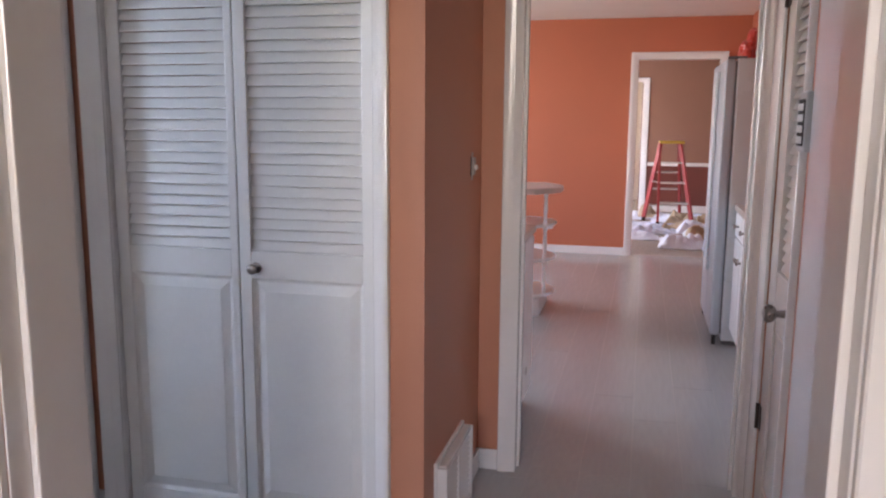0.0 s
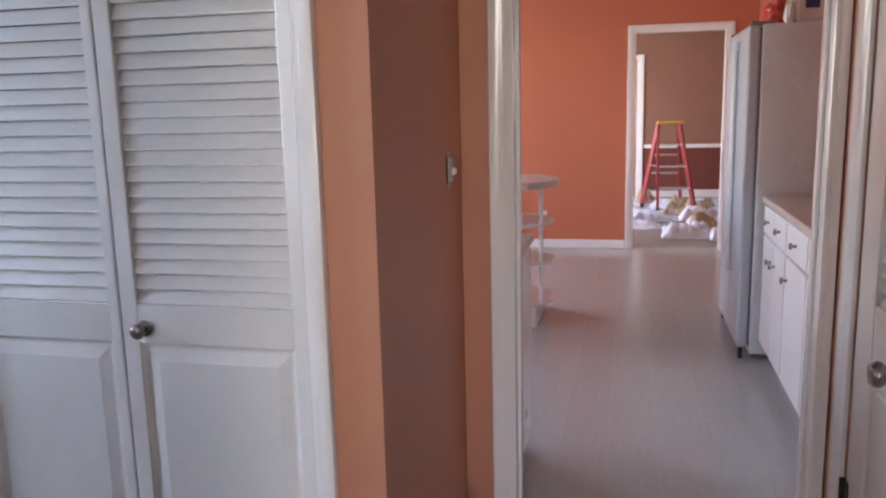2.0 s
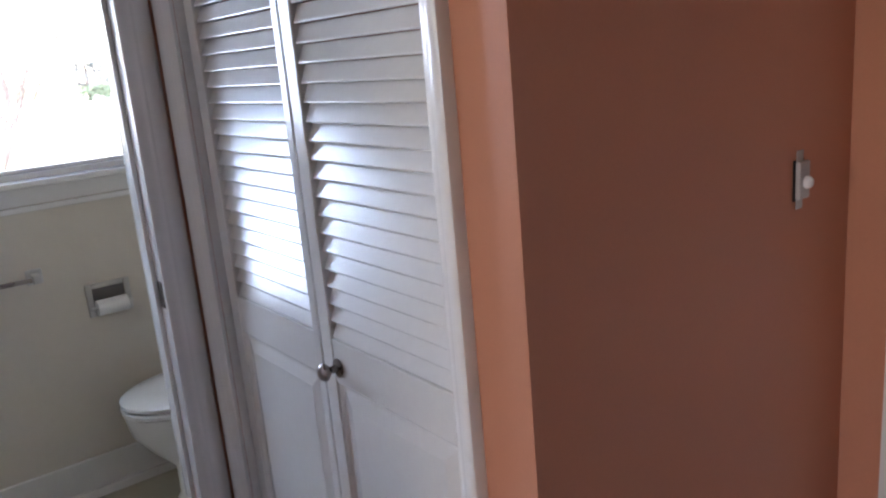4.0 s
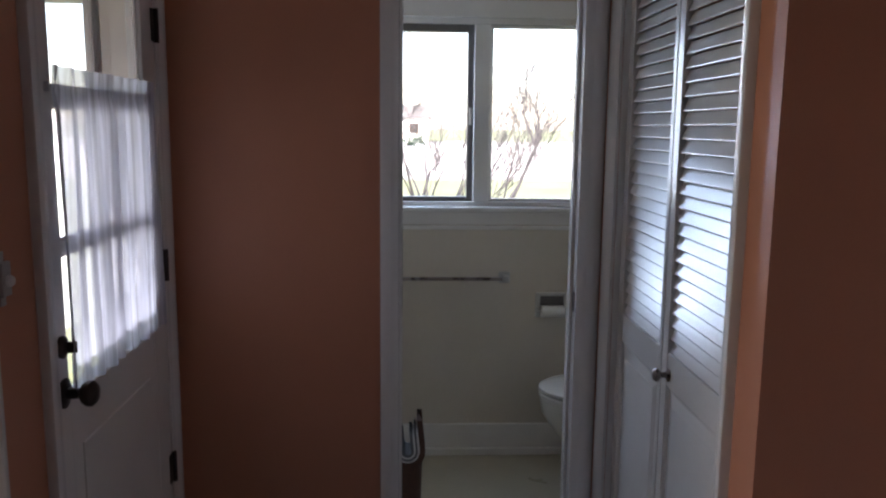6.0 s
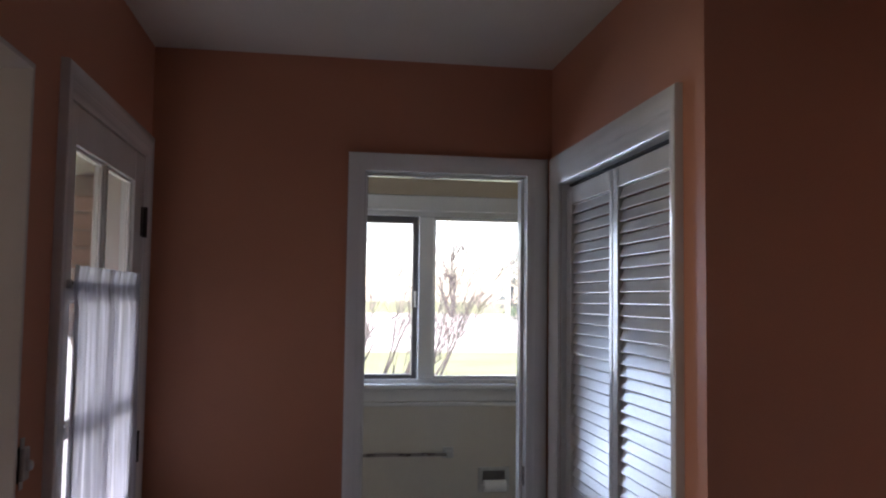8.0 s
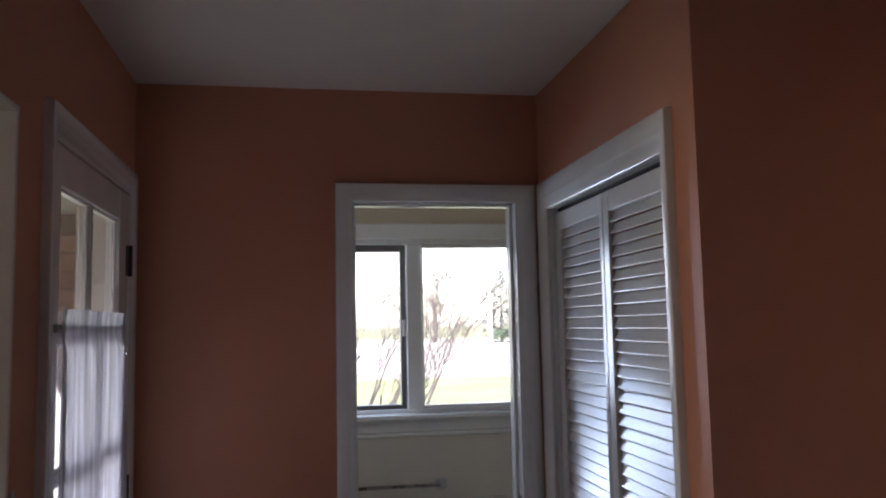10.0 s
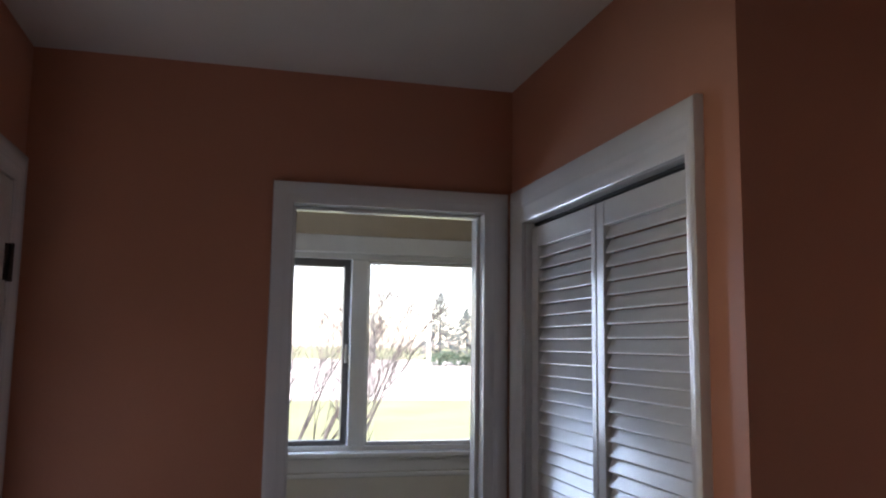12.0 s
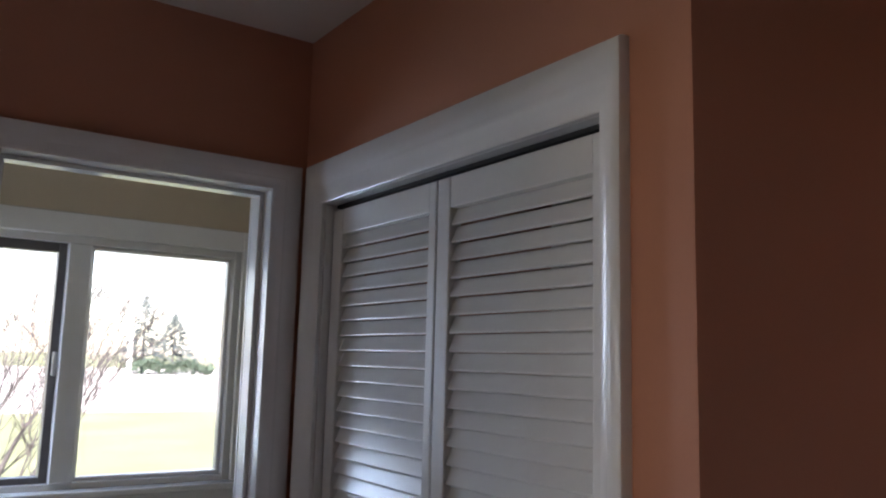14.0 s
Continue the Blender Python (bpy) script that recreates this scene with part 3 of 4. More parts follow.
lathe(bm, [(0.030, 0), (0.031, 0.004), (0.012, 0.008), (0.010, 0.030), (0.020, 0.036), (0.027, 0.046), (0.028, 0.056), (0.022, 0.066), (0.006, 0.070)], Matrix.Translation((XL, 0.235, 0.845)) @ Matrix.Rotation(radians(-90), 4, "Y"))
part("knob", bm, M_NICKEL, linen, "round aged nickel door knob", True)
for z in (0.40, 1.80):
    bm = bmesh.new()
    rod(bm, (XL - 0.008, 0.606, z - 0.045), (XL - 0.008, 0.606, z + 0.045), 0.007)
    box(bm, (XL - 0.004, 0.571, z - 0.042), (XL - 0.001, 0.606, z + 0.042))
    part("hinge", bm, M_BRONZE, linen, "dark bronze butt hinge")
structure("linen_closet_back", [((XR + 0.50, -0.18, 0), (XR + 0.52, YK, H))], M_INSUL, "plain back of the linen closet", "wall")

# ---- front door ----
door = thing("door_front", (-0.667, YE - 0.02, 0.01), "white front door with six glass lights and a sheer curtain, closed", "door", kind="structure")
DY0, DY1 = YE - 0.038, YE + 0.006
GX0, GX1, GZ0, GZ1 = -0.925, -0.345, 0.955, 1.945
bx("stile", (-1.043, DY0, 0.01), (GX0, DY1, 2.037), M_DOOR, door)
bx("stile", (GX1, DY0, 0.01), (-0.291, DY1, 2.037), M_DOOR, door)
bx("top_rail", (GX0, DY0, GZ1), (GX1, DY1 - 0.001, 2.037), M_DOOR, door)
bx("lower_panel", (GX0, DY0, 0.01), (GX1, DY1 - 0.001, GZ0), M_DOOR, door)
bx("panel_field", (GX0 + 0.05, DY1 - 0.004, 0.16), (GX1 - 0.05, DY1 + 0.003, GZ0 - 0.12), M_DOOR, door, 0.004)
XM = (GX0 + GX1) / 2
bx("muntin", (XM - 0.014, DY0 + 0.005, GZ0), (XM + 0.014, DY1 - 0.006, GZ1), M_DOOR, door, 0.004)
for z in (1.285, 1.60):
    for a, b in ((GX0, XM - 0.014), (XM + 0.014, GX1)):
        bx("muntin", (a, DY0 + 0.005, z - 0.014), (b, DY1 - 0.006, z + 0.014), M_DOOR, door, 0.004)
for a, b in ((GX0, XM - 0.014), (XM + 0.014, GX1)):
    for c, d in ((GZ0, 1.271), (1.299, 1.586), (1.614, GZ1)):
        p = bx("pane", (a, YE - 0.018, c), (b, YE - 0.014, d), M_GLASS, door, 0.0)
        p.visible_shadow = False
        bm = bmesh.new()
        for e, f, g, i in ((a, a + 0.008, c, d), (b - 0.008, b, c, d), (a + 0.008, b - 0.008, c, c + 0.008), (a + 0.008, b - 0.008, d - 0.008, d)):
            box(bm, (e, YE - 0.013, g), (f, DY1 - 0.010, i), 0.002)
        part("glazing_bead", bm, M_DOOR, door)
bm = bmesh.new()
lathe(bm, [(0.032, 0), (0.033, 0.004), (0.013, 0.010), (0.011, 0.034), (0.021, 0.040), (0.028, 0.050), (0.028, 0.060), (0.020, 0.069), (0.005, 0.072)], Matrix.Translation((-0.314, DY1, 0.978)) @ Matrix.Rotation(radians(-90), 4, "X"))
part("door_knob", bm, M_BRONZE, door, "dark bronze round door knob", True)
bm = bmesh.new()
lathe(bm, [(0.024, 0), (0.025, 0.006), (0.016, 0.012), (0.010, 0.014)], Matrix.Translation((-0.314, DY1, 1.080)) @ Matrix.Rotation(radians(-90), 4, "X"))
box(bm, (-0.318, DY1 + 0.012, 1.067), (-0.310, DY1 + 0.034, 1.093), 0.003)
part("deadbolt_turn", bm, M_BRONZE, door, "dark bronze deadbolt thumb turn", True)
for z in (0.49, 1.13, 1.83):
    bm = bmesh.new()
    rod(bm, (-1.044, DY1 + 0.006, z - 0.048), (-1.044, DY1 + 0.006, z + 0.048), 0.008)
    box(bm, (-1.040, DY1, z - 0.046), (-1.012, DY1 + 0.003, z + 0.046))
    part("hinge", bm, M_BRONZE, door, "dark bronze butt hinge")

structure("jamb_front_door_outer", [((-1.052, YE - 0.125, 0), (-1.046, YE - 0.04, 2.045)), ((-0.288, YE - 0.125, 0), (-0.282, YE - 0.04, 2.045)), ((-1.046, YE - 0.125, 2.04), (-0.288, YE - 0.04, 2.05))],
          M_SIDING, "white painted outer frame of the front door", "door jamb", 0.001)

# curtain on its rod
curtain = thing("sheer_curtain", (-0.655, YE + 0.02, 0.97), "white sheer gathered curtain on a thin rod over the door glass", "curtain")
bm = bmesh.new()
cols, rws = 96, 14
grid = []
for j in range(rws + 1):
    z = 0.970 + (1.665 - 0.970) * j / rws
    row = []
    for i in range(cols + 1):
        s = i / cols
        x = -0.965 + 0.662 * s
        k = 1.0 - 0.75 * math.exp(-((z - 1.62) / 0.03) ** 2)
        y = YE + 0.022 + k * (0.009 * math.sin(s * 52 + 0.8 * math.sin(s * 9)) + 0.005 * math.sin(s * 121 + 2 * j / rws) + 0.003 * math.sin(s * 17 + 3 * z))
        row.append(bm.verts.new((x + 0.004 * math.sin(5 * z + 20 * s), y, z)))
    grid.append(row)
for a, b in zip(grid, grid[1:]):
    for i in range(cols):
        bm.faces.new((a[i], a[i + 1], b[i + 1], b[i]))
part("cloth", bm, M_SHEER, curtain, "", True)
bm = bmesh.new()
rod(bm, (-0.975, YE + 0.0125, 1.625), (-0.312, YE + 0.0125, 1.625), 0.004)
part("rod", bm, M_BRONZE, curtain, "thin dark curtain rod")
for x in (-0.975, -0.312):
    bx("bracket", (x - 0.004, DY1, 1.612), (x + 0.004, YE + 0.018, 1.632), M_GREYPLASTIC, curtain, 0.002)


# ---- bare switches, keypad, floor vent ----
def bare_switch(at, turn, label):
    """A wall switch without its cover plate: dark plate as the open box's shade, metal yoke, white toggle body."""
    o = Vector(at)
    t = thing("light_switch", at, label, "light switch")
    m = Matrix.Translation(o) @ Matrix.Rotation(radians(turn), 4, "Z")

    def bit(name, a, b, material, lb="", bev=0.001):
        bm = bmesh.new()
        box(bm, a, b, bev, m)
        part(name, bm, material, t, lb)
    # no recess is cut: a flat dark plate paints the shade inside the box
    bit("box_shade", (-0.016, -0.002, -0.036), (0.016, 0.001, 0.034), M_DARK)
    bit("yoke", (-0.010, -0.004, -0.050), (0.010, -0.002, 0.050), M_GREYPLASTIC, "bare metal switch yoke")
    bit("body", (-0.017, -0.013, -0.032), (0.017, -0.004, 0.032), M_GREYPLASTIC, "", 0.003)
    bm = bmesh.new()
    lathe(bm, [(0.011, 0), (0.011, 0.005), (0.008, 0.010), (0.003, 0.012)], m @ Matrix.Translation((0.004, -0.012, -0.004)) @ Matrix.Rotation(radians(90), 4, "X"), 16)
    part("toggle", bm, M_PAPER, t, "rounded white toggle", True)
    return t


bare_switch((0.0, 0.636, 1.232), 90, "bare white light switch missing its cover plate")
bare_switch((-0.098, YE, 1.268), 180, "bare white light switch beside the front door")

keypad = thing("wall_keypad", (XR, 0.06, 1.32), "white wall keypad with a dark face and pale keys", "keypad")
bx("housing", (XR - 0.030, 0.008, 1.32), (XR - 0.001, 0.112, 1.475), M_GREYPLASTIC, keypad, 0.006)
bx("face", (XR - 0.033, 0.022, 1.335), (XR - 0.0295, 0.098, 1.455), M_DARK, keypad, 0.001)
for i in range(4):
    for j in range(3):
        bx("key", (XR - 0.0355, 0.029 + 0.023 * j, 1.342 + 0.028 * i), (XR - 0.0325, 0.045 + 0.023 * j, 1.360 + 0.028 * i), M_PAPER, keypad, 0.001)

vent = thing("baseboard_register", (0.0, 0.315, 0.0), "white painted metal baseboard heating register on the closet side wall", "heating register")
bx("back_plate", (0.0, 0.118, 0.0), (0.012, 0.515, 0.315), M_TRIM, vent, 0.003)
bx("end_cap", (0.012, 0.118, 0.0), (0.045, 0.132, 0.30), M_TRIM, vent, 0.002)
bx("end_cap", (0.012, 0.501, 0.0), (0.045, 0.515, 0.30), M_TRIM, vent, 0.002)
bx("hood", (0.012, 0.132, 0.285), (0.040, 0.501, 0.305), M_TRIM, vent, 0.004)
bx("divider", (0.012, 0.310, 0.02), (0.040, 0.322, 0.285), M_TRIM, vent, 0.002)
bx("toe", (0.012, 0.132, 0.0), (0.045, 0.501, 0.04), M_TRIM, vent, 0.003)
for i in range(11):
    bm = bmesh.new()
    box(bm, (-0.012, -0.178, -0.0015), (0.012, 0.178, 0.0015), 0, Matrix.Translation((0.028, 0.3165, 0.058 + 0.021 * i)) @ Matrix.Rotation(radians(40), 4, "Y"))
    part("fin", bm, M_TRIM, vent)

# ---- bathroom window ----
win = thing("window_bathroom", (XW - 0.06, (WY0 + WY1) / 2, WZ0), "white framed bathroom window with a dark sliding sash", "window", kind="structure")
fx0, fx1 = XW - 0.11, XW - 0.02
bx("window_frame", (fx0, WY0, WZ0), (fx1, WY0 + 0.03, WZ1), M_TRIM, win)
bx("window_frame", (fx0, WY1 - 0.037, WZ0), (fx1, WY1, WZ1), M_TRIM, win)
bx("window_frame", (fx0, WY0 + 0.03, WZ1 - 0.036), (fx1, WY1 - 0.037, WZ1), M_TRIM, win)
bx("window_frame", (fx0, WY0 + 0.03, WZ0), (fx1, WY1 - 0.037, WZ0 + 0.022), M_TRIM, win)
bx("mullion", (fx0 - 0.01, -0.338, WZ0 + 0.022), (fx1 + 0.018, -0.264, WZ1 - 0.036), M_TRIM, win, 0.005)
# fixed light: inner bead
for a, b in (((fx0 + 0.02, -0.264, WZ0 + 0.022), (fx1 - 0.03, -0.248, WZ1 - 0.036)), ((fx0 + 0.02, 0.230, WZ0 + 0.022), (fx1 - 0.03, 0.243, WZ1 - 0.036)),
             ((fx0 + 0.02, -0.248, WZ0 + 0.022), (fx1 - 0.03, 0.230, WZ0 + 0.034)), ((fx0 + 0.02, -0.248, WZ1 - 0.048), (fx1 - 0.03, 0.230, WZ1 - 0.036))):
    bx("bead", a, b, M_TRIM, win, 0.003)
sash_y0, sash_y1, sz0, sz1 = WY0 + 0.03, -0.338, WZ0 + 0.022, WZ1 - 0.036
for a, b in (((fx0 + 0.015, sash_y0, sz0), (fx1 - 0.02, sash_y0 + 0.028, sz1)), ((fx0 + 0.015, sash_y1 - 0.026, sz0), (fx1 - 0.02, sash_y1, sz1)),
             ((fx0 + 0.015, sash_y0 + 0.028, sz0), (fx1 - 0.02, sash_y1 - 0.026, sz0 + 0.02)), ((fx0 + 0.015, sash_y0 + 0.028, sz1 - 0.032), (fx1 - 0.02, sash_y1 - 0.026, sz1))):
    bx("sash", a, b, M_ALU, win, 0.003)
bx("latch", (fx1 - 0.02, sash_y1 - 0.018, 1.56), (fx1 + 0.004, sash_y1 - 0.004, 1.64), M_STEP, win, 0.004, "pale metal sash latch")
for a, b in ((sash_y0 + 0.02, sash_y1 - 0.02), (-0.255, 0.236)):
    p = bx("pane", (fx0 + 0.035, a, WZ0 + 0.026), (fx0 + 0.039, b, WZ1 - 0.04), M_GLASS, win, 0.0)
    p.visible_shadow = False
bx("window_sill", (fx1, WY0 - 0.09, WZ0 - 0.022), (XW + 0.055, WY1 + 0.085, WZ0 + 0.002), M_TRIM, win, 0.006)
bx("apron", (XW, WY0 - 0.07, 1.107), (XW + 0.014, WY1 + 0.07, WZ0 - 0.022), M_TRIM, win, 0.004)
for a, b in (((XW, WY0 - 0.07, WZ0 + 0.002), (XW + 0.018, WY0 + 0.004, WZ1 + 0.065)), ((XW, WY1 - 0.018, WZ0 + 0.002), (XW + 0.018, WY1 + 0.062, WZ1 + 0.065)),
             ((XW, WY0 + 0.004, WZ1 - 0.012), (XW + 0.018, WY1 - 0.018, WZ1 + 0.065))):
    bx("window_casing", a, b, M_TRIM, win, 0.004)

# ---- bathroom things ----
XT = XW + 0.012
towel = thing("towel_bar", (XT, -0.46, 0.84), "chrome towel bar on square brackets, empty", "towel bar")
bm = bmesh.new()
box(bm, (XT + 0.050, -0.735, 0.857), (XT + 0.060, -0.200, 0.872), 0.002)
part("bar", bm, M_NICKEL, towel)
for y in (-0.75, -0.185):
    bm = bmesh.new()
    box(bm, (XT, y - 0.026, 0.838), (XT + 0.012, y + 0.026, 0.890), 0.003)
    box(bm, (XT + 0.012, y - 0.014, 0.850), (XT + 0.066, y + 0.014, 0.878), 0.004)
    part("bracket", bm, M_STEP, towel, "square metal bracket")

tp = thing("toilet_paper_holder", (XT, 0.045, 0.655), "recessed chrome toilet paper holder with a white roll", "paper holder")
bm = bmesh.new()
y0, y1, z0, z1 = -0.036, 0.118, 0.672, 0.792
for a, b in (((XT, y0, z0), (XT + 0.010, y0 + 0.022, z1)), ((XT, y1 - 0.022, z0), (XT + 0.010, y1, z1)), ((XT, y0 + 0.022, z0), (XT + 0.010, y1 - 0.022, z0 + 0.02)), ((XT, y0 + 0.022, z1 - 0.018), (XT + 0.010, y1 - 0.022, z1))):
    box(bm, a, b, 0.003)
part("frame", bm, M_STEP, tp, "brushed chrome frame")
bx("recess", (XT + 0.001, y0 + 0.02, z0 + 0.018), (XT + 0.003, y1 - 0.02, z1 - 0.016), M_ALU, tp, 0.0)
bm = bmesh.new()
rod(bm, (XT + 0.034, y0 + 0.024, 0.708), (XT + 0.034, y1 - 0.024, 0.708), 0.028, seg=24)
part("paper_roll", bm, M_PAPER, tp, "white toilet paper roll", True)
bm = bmesh.new()
rod(bm, (XT + 0.034, y0 + 0.004, 0.708), (XT + 0.034, y1 - 0.004, 0.708), 0.007)
part("spindle", bm, M_STEP, tp)

toilet = thing("toilet", (-1.95, 0.32, 0.0), "white porcelain toilet with closed lid against the wall", "toilet")
TX = -1.95


def oval(bm, rings, seg=32):
    """Stacked ovals: (centre y, half width x, half length y, z)."""
    vs = []
    for cy, rx, ry, z in rings:
        vs.append([bm.verts.new((TX + rx * math.cos(2 * math.pi * i / seg), cy + ry * math.sin(2 * math.pi * i / seg), z)) for i in range(seg)])
    for a, b in zip(vs, vs[1:]):
        for i in range(seg):
            bm.faces.new((a[i], a[(i + 1) % seg], b[(i + 1) % seg], b[i]))
    bm.faces.new(vs[0][::-1])
    bm.faces.new(vs[-1])


bm = bmesh.new()
oval(bm, [(0.27, 0.115, 0.21, 0.0), (0.27, 0.115, 0.21, 0.02), (0.27, 0.10, 0.19, 0.05), (0.26, 0.10, 0.18, 0.16), (0.22, 0.13, 0.21, 0.24), (0.19, 0.165, 0.235, 0.32), (0.19, 0.18, 0.245, 0.375), (0.19, 0.183, 0.247, 0.395)])
part("bowl", bm, M_PORC, toilet, "", True)
bm = bmesh.new()
oval(bm, [(0.19, 0.180, 0.243, 0.396), (0.19, 0.188, 0.252, 0.400), (0.19, 0.188, 0.252, 0.412), (0.19, 0.183, 0.247, 0.417)])
part("seat", bm, M_PORC, toilet, "", True)
bm = bmesh.new()
oval(bm, [(0.19, 0.170, 0.232, 0.4175), (0.19, 0.172, 0.234, 0.426), (0.19, 0.188, 0.252, 0.428), (0.19, 0.188, 0.252, 0.438), (0.19, 0.172, 0.237, 0.446), (0.19, 0.10, 0.15, 0.450)])
part("lid", bm, M_PORC, toilet, "closed white lid", True)
bx("lid_pad", (TX - 0.03, 0.14, 0.449), (TX + 0.03, 0.165, 0.456), M_GASKET, toilet, 0.002, "small dark rubber strip on the lid")
bx("tank", (TX - 0.225, 0.45, 0.40), (TX + 0.225, 0.698, 0.765), M_PORC, toilet, 0.022)
bx("tank_lid", (TX - 0.237, 0.438, 0.766), (TX + 0.237, 0.704, 0.806), M_PORC, toilet, 0.012)
bm = bmesh.new()
rod(bm, (TX - 0.17, 0.452, 0.715), (TX - 0.17, 0.43, 0.715), 0.011)
rod(bm, (TX - 0.17, 0.432, 0.715), (TX - 0.10, 0.428, 0.708), 0.007, 0.005)
part("flush_lever", bm, M_CHROME, toilet, "chrome flush lever", True)
bm = bmesh.new()
box(bm, (TX - 0.09, 0.36, 0.30), (TX + 0.09, 0.50, 0.40), 0.02)
part("tank_neck", bm, M_PORC, toilet)

bin_ = thing("magazine_bin", (-1.54, -0.63, 0.0), "slim dark brown bin with a folded striped magazine standing in it", "bin")
bm = bmesh.new()
lathe(bm, [(0.050, 0.0), (0.052, 0.01), (0.058, 0.27), (0.060, 0.285), (0.054, 0.285), (0.048, 0.05)], Matrix.Translation((-1.54, -0.635, 0)), 28)
part("body", bm, M_BASKET, bin_, "", True)


def folded_sheet(name, r, thick, top, lean, material, label=""):
    """A sheet bent to a U, open at the top, standing across x."""
    bm = bmesh.new()
    yc, zc, x0, x1 = -0.632, 0.345, -1.60, -1.478
    line = [(-1.0, top)] + [(-math.cos(math.pi * k / 14), -math.sin(math.pi * k / 14)) for k in range(15)] + [(1.0, top + 0.012)]
    loops = []
    for sy, sz in line:
        up = sz > 0
        ring = []
        for rr in (r, r - thick):
            y = yc + sy * rr + (lean * sz if up else 0.0)
            z = zc + (sz if up else sz * rr)
            ring.append((y, z))
        loops.append([bm.verts.new((x, y, z)) for x in (x0, x1) for y, z in ring])
    for a, b in zip(loops, loops[1:]):
        for p, q in ((0, 1), (1, 3), (3, 2), (2, 0)):
            bm.faces.new((a[p], a[q], b[q], b[p]))
    bm.faces.new(loops[0])
    bm.faces.new(loops[-1])
    part(name, bm, material, bin_, label, True)


folded_sheet("cover", 0.066, 0.020, 0.112, -0.10, M_BASKET, "dark brown folded cover")
folded_sheet("page", 0.045, 0.006, 0.060, -0.10, M_PAPER, "white page edge")
folded_sheet("page", 0.038, 0.007, 0.070, -0.10, M_GASKET, "grey page edge")
folded_sheet("page", 0.030, 0.006, 0.050, -0.10, M_PAPER, "white page edge")
folded_sheet("page", 0.023, 0.010, 0.060, -0.10, M_GASKET, "grey page edge")
bm = bmesh.new()
box(bm, (XB - 0.036, -0.0925, 0.955), (XB - 0.006, -0.0895, 1.02), 0.0005)
tagged(part("strike_plate", bm, M_BRONZE), "nickel strike plate on the bathroom door jamb", "strike plate", kind="structure")

tagged(bx("kitchen_strike_plate", (0.9835, 0.899, 0.925), (0.986, 0.922, 0.99), M_GREYPLASTIC, None, 0.0005), "worn grey metal strike plate on the kitchen door jamb", "strike plate", kind="structure")

# ---- kitchen ----
def knob_at(parent, at, turn=-90):
    bm = bmesh.new()
    lathe(bm, [(0.009, 0), (0.006, 0.004), (0.006, 0.014), (0.014, 0.018), (0.016, 0.023), (0.011, 0.029), (0.003, 0.030)], Matrix.Translation(at) @ Matrix.Rotation(radians(turn), 4, "Y"), 14)
    part("knob", bm, M_NICKEL, parent, "small nickel knob", True)


CX = 1.185   # front of the right cabinet run


def base_cabinet(y0, y1, doors):
    """A white base cabinet facing -x with a drawer row over doors."""
    t = thing("base_cabinet", (CX + 0.3, (y0 + y1) / 2, 0.0), "white painted base cabinet with drawers over doors, nickel knobs", "cabinet", "kitchen base cabinets")
    bx("body", (CX, y0, 0.10), (1.835, y1, 0.865), M_CAB, t, 0.002)
    bx("toe_kick", (CX + 0.06, y0, 0.0), (1.835, y1, 0.10), M_CAB, t, 0.0)
    w = (y1 - y0) / doors
    for i in range(doors):
        a, b = y0 + i * w + 0.006, y0 + (i + 1) * w - 0.006
        d = bx("drawer", (CX - 0.019, a, 0.715), (CX - 0.001, b, 0.855), M_CAB, t, 0.004)
        knob_at(d, (CX - 0.019, (a + b) / 2, 0.785))
        e = bx("door", (CX - 0.019, a, 0.125), (CX - 0.001, b, 0.700), M_CAB, t, 0.004)
        knob_at(e, (CX - 0.019, a + 0.05 if i % 2 else b - 0.05, 0.60))
    return t


base_cabinet(0.945, 1.85, 2)
base_cabinet(1.854, 2.30, 1)
base_cabinet(2.304, 2.92, 2)
counter = bx("countertop", (1.157, 0.935, 0.866), (1.837, 2.94, 0.902), M_COUNTER, None, 0.006)
tagged(counter, "beige laminate countertop on the white cabinets", "countertop")
splash = bx("backsplash", (1.820, 0.935, 0.903), (1.837, 2.94, 1.00), M_COUNTER, None, 0.004)
tagged(splash, "beige laminate backsplash along the kitchen wall", "backsplash")

FX, FY0, FY1, FZ = 1.125, 2.962, 3.862, 1.775   # body front, near side, far side, top
fridge = thing("refrigerator", (1.46, 3.41, 0.0), "pale grey side by side refrigerator with blue grey doors", "refrigerator")
bx("cabinet_body", (FX + 0.000, FY0, 0.03), (FX + 0.675, FY1, FZ), M_FRIDGE, fridge, 0.008)
bx("base_grille", (FX + 0.010, FY0 + 0.02, 0.004), (FX + 0.645, FY1 - 0.02, 0.032), M_GASKET, fridge, 0.002, "dark base grille")
for a, b in ((FY0 + 0.004, 3.352), (3.362, FY1 - 0.004)):
    bm = bmesh.new()
    box(bm, (FX - 0.067, a, 0.065), (FX - 0.010, b, FZ - 0.004), 0.012)
    d = part("door", bm, M_FDOOR, fridge, "blue grey fridge door")
    bx("gasket", (FX - 0.011, a + 0.012, 0.075), (FX + 0.001, b - 0.012, FZ - 0.014), M_GASKET, d, 0.0, "grey door gasket")
for y in (3.327, 3.387):
    bm = bmesh.new()
    box(bm, (FX - 0.092, y - 0.014, 0.42), (FX - 0.076, y + 0.014, FZ - 0.06), 0.008)
    box(bm, (FX - 0.078, y - 0.012, 0.42), (FX - 0.065, y + 0.012, 0.47), 0.004)
    box(bm, (FX - 0.078, y - 0.012, FZ - 0.11), (FX - 0.065, y + 0.012, FZ - 0.06), 0.004)
    part("handle", bm, M_FRIDGE, fridge, "long pale grey handle")
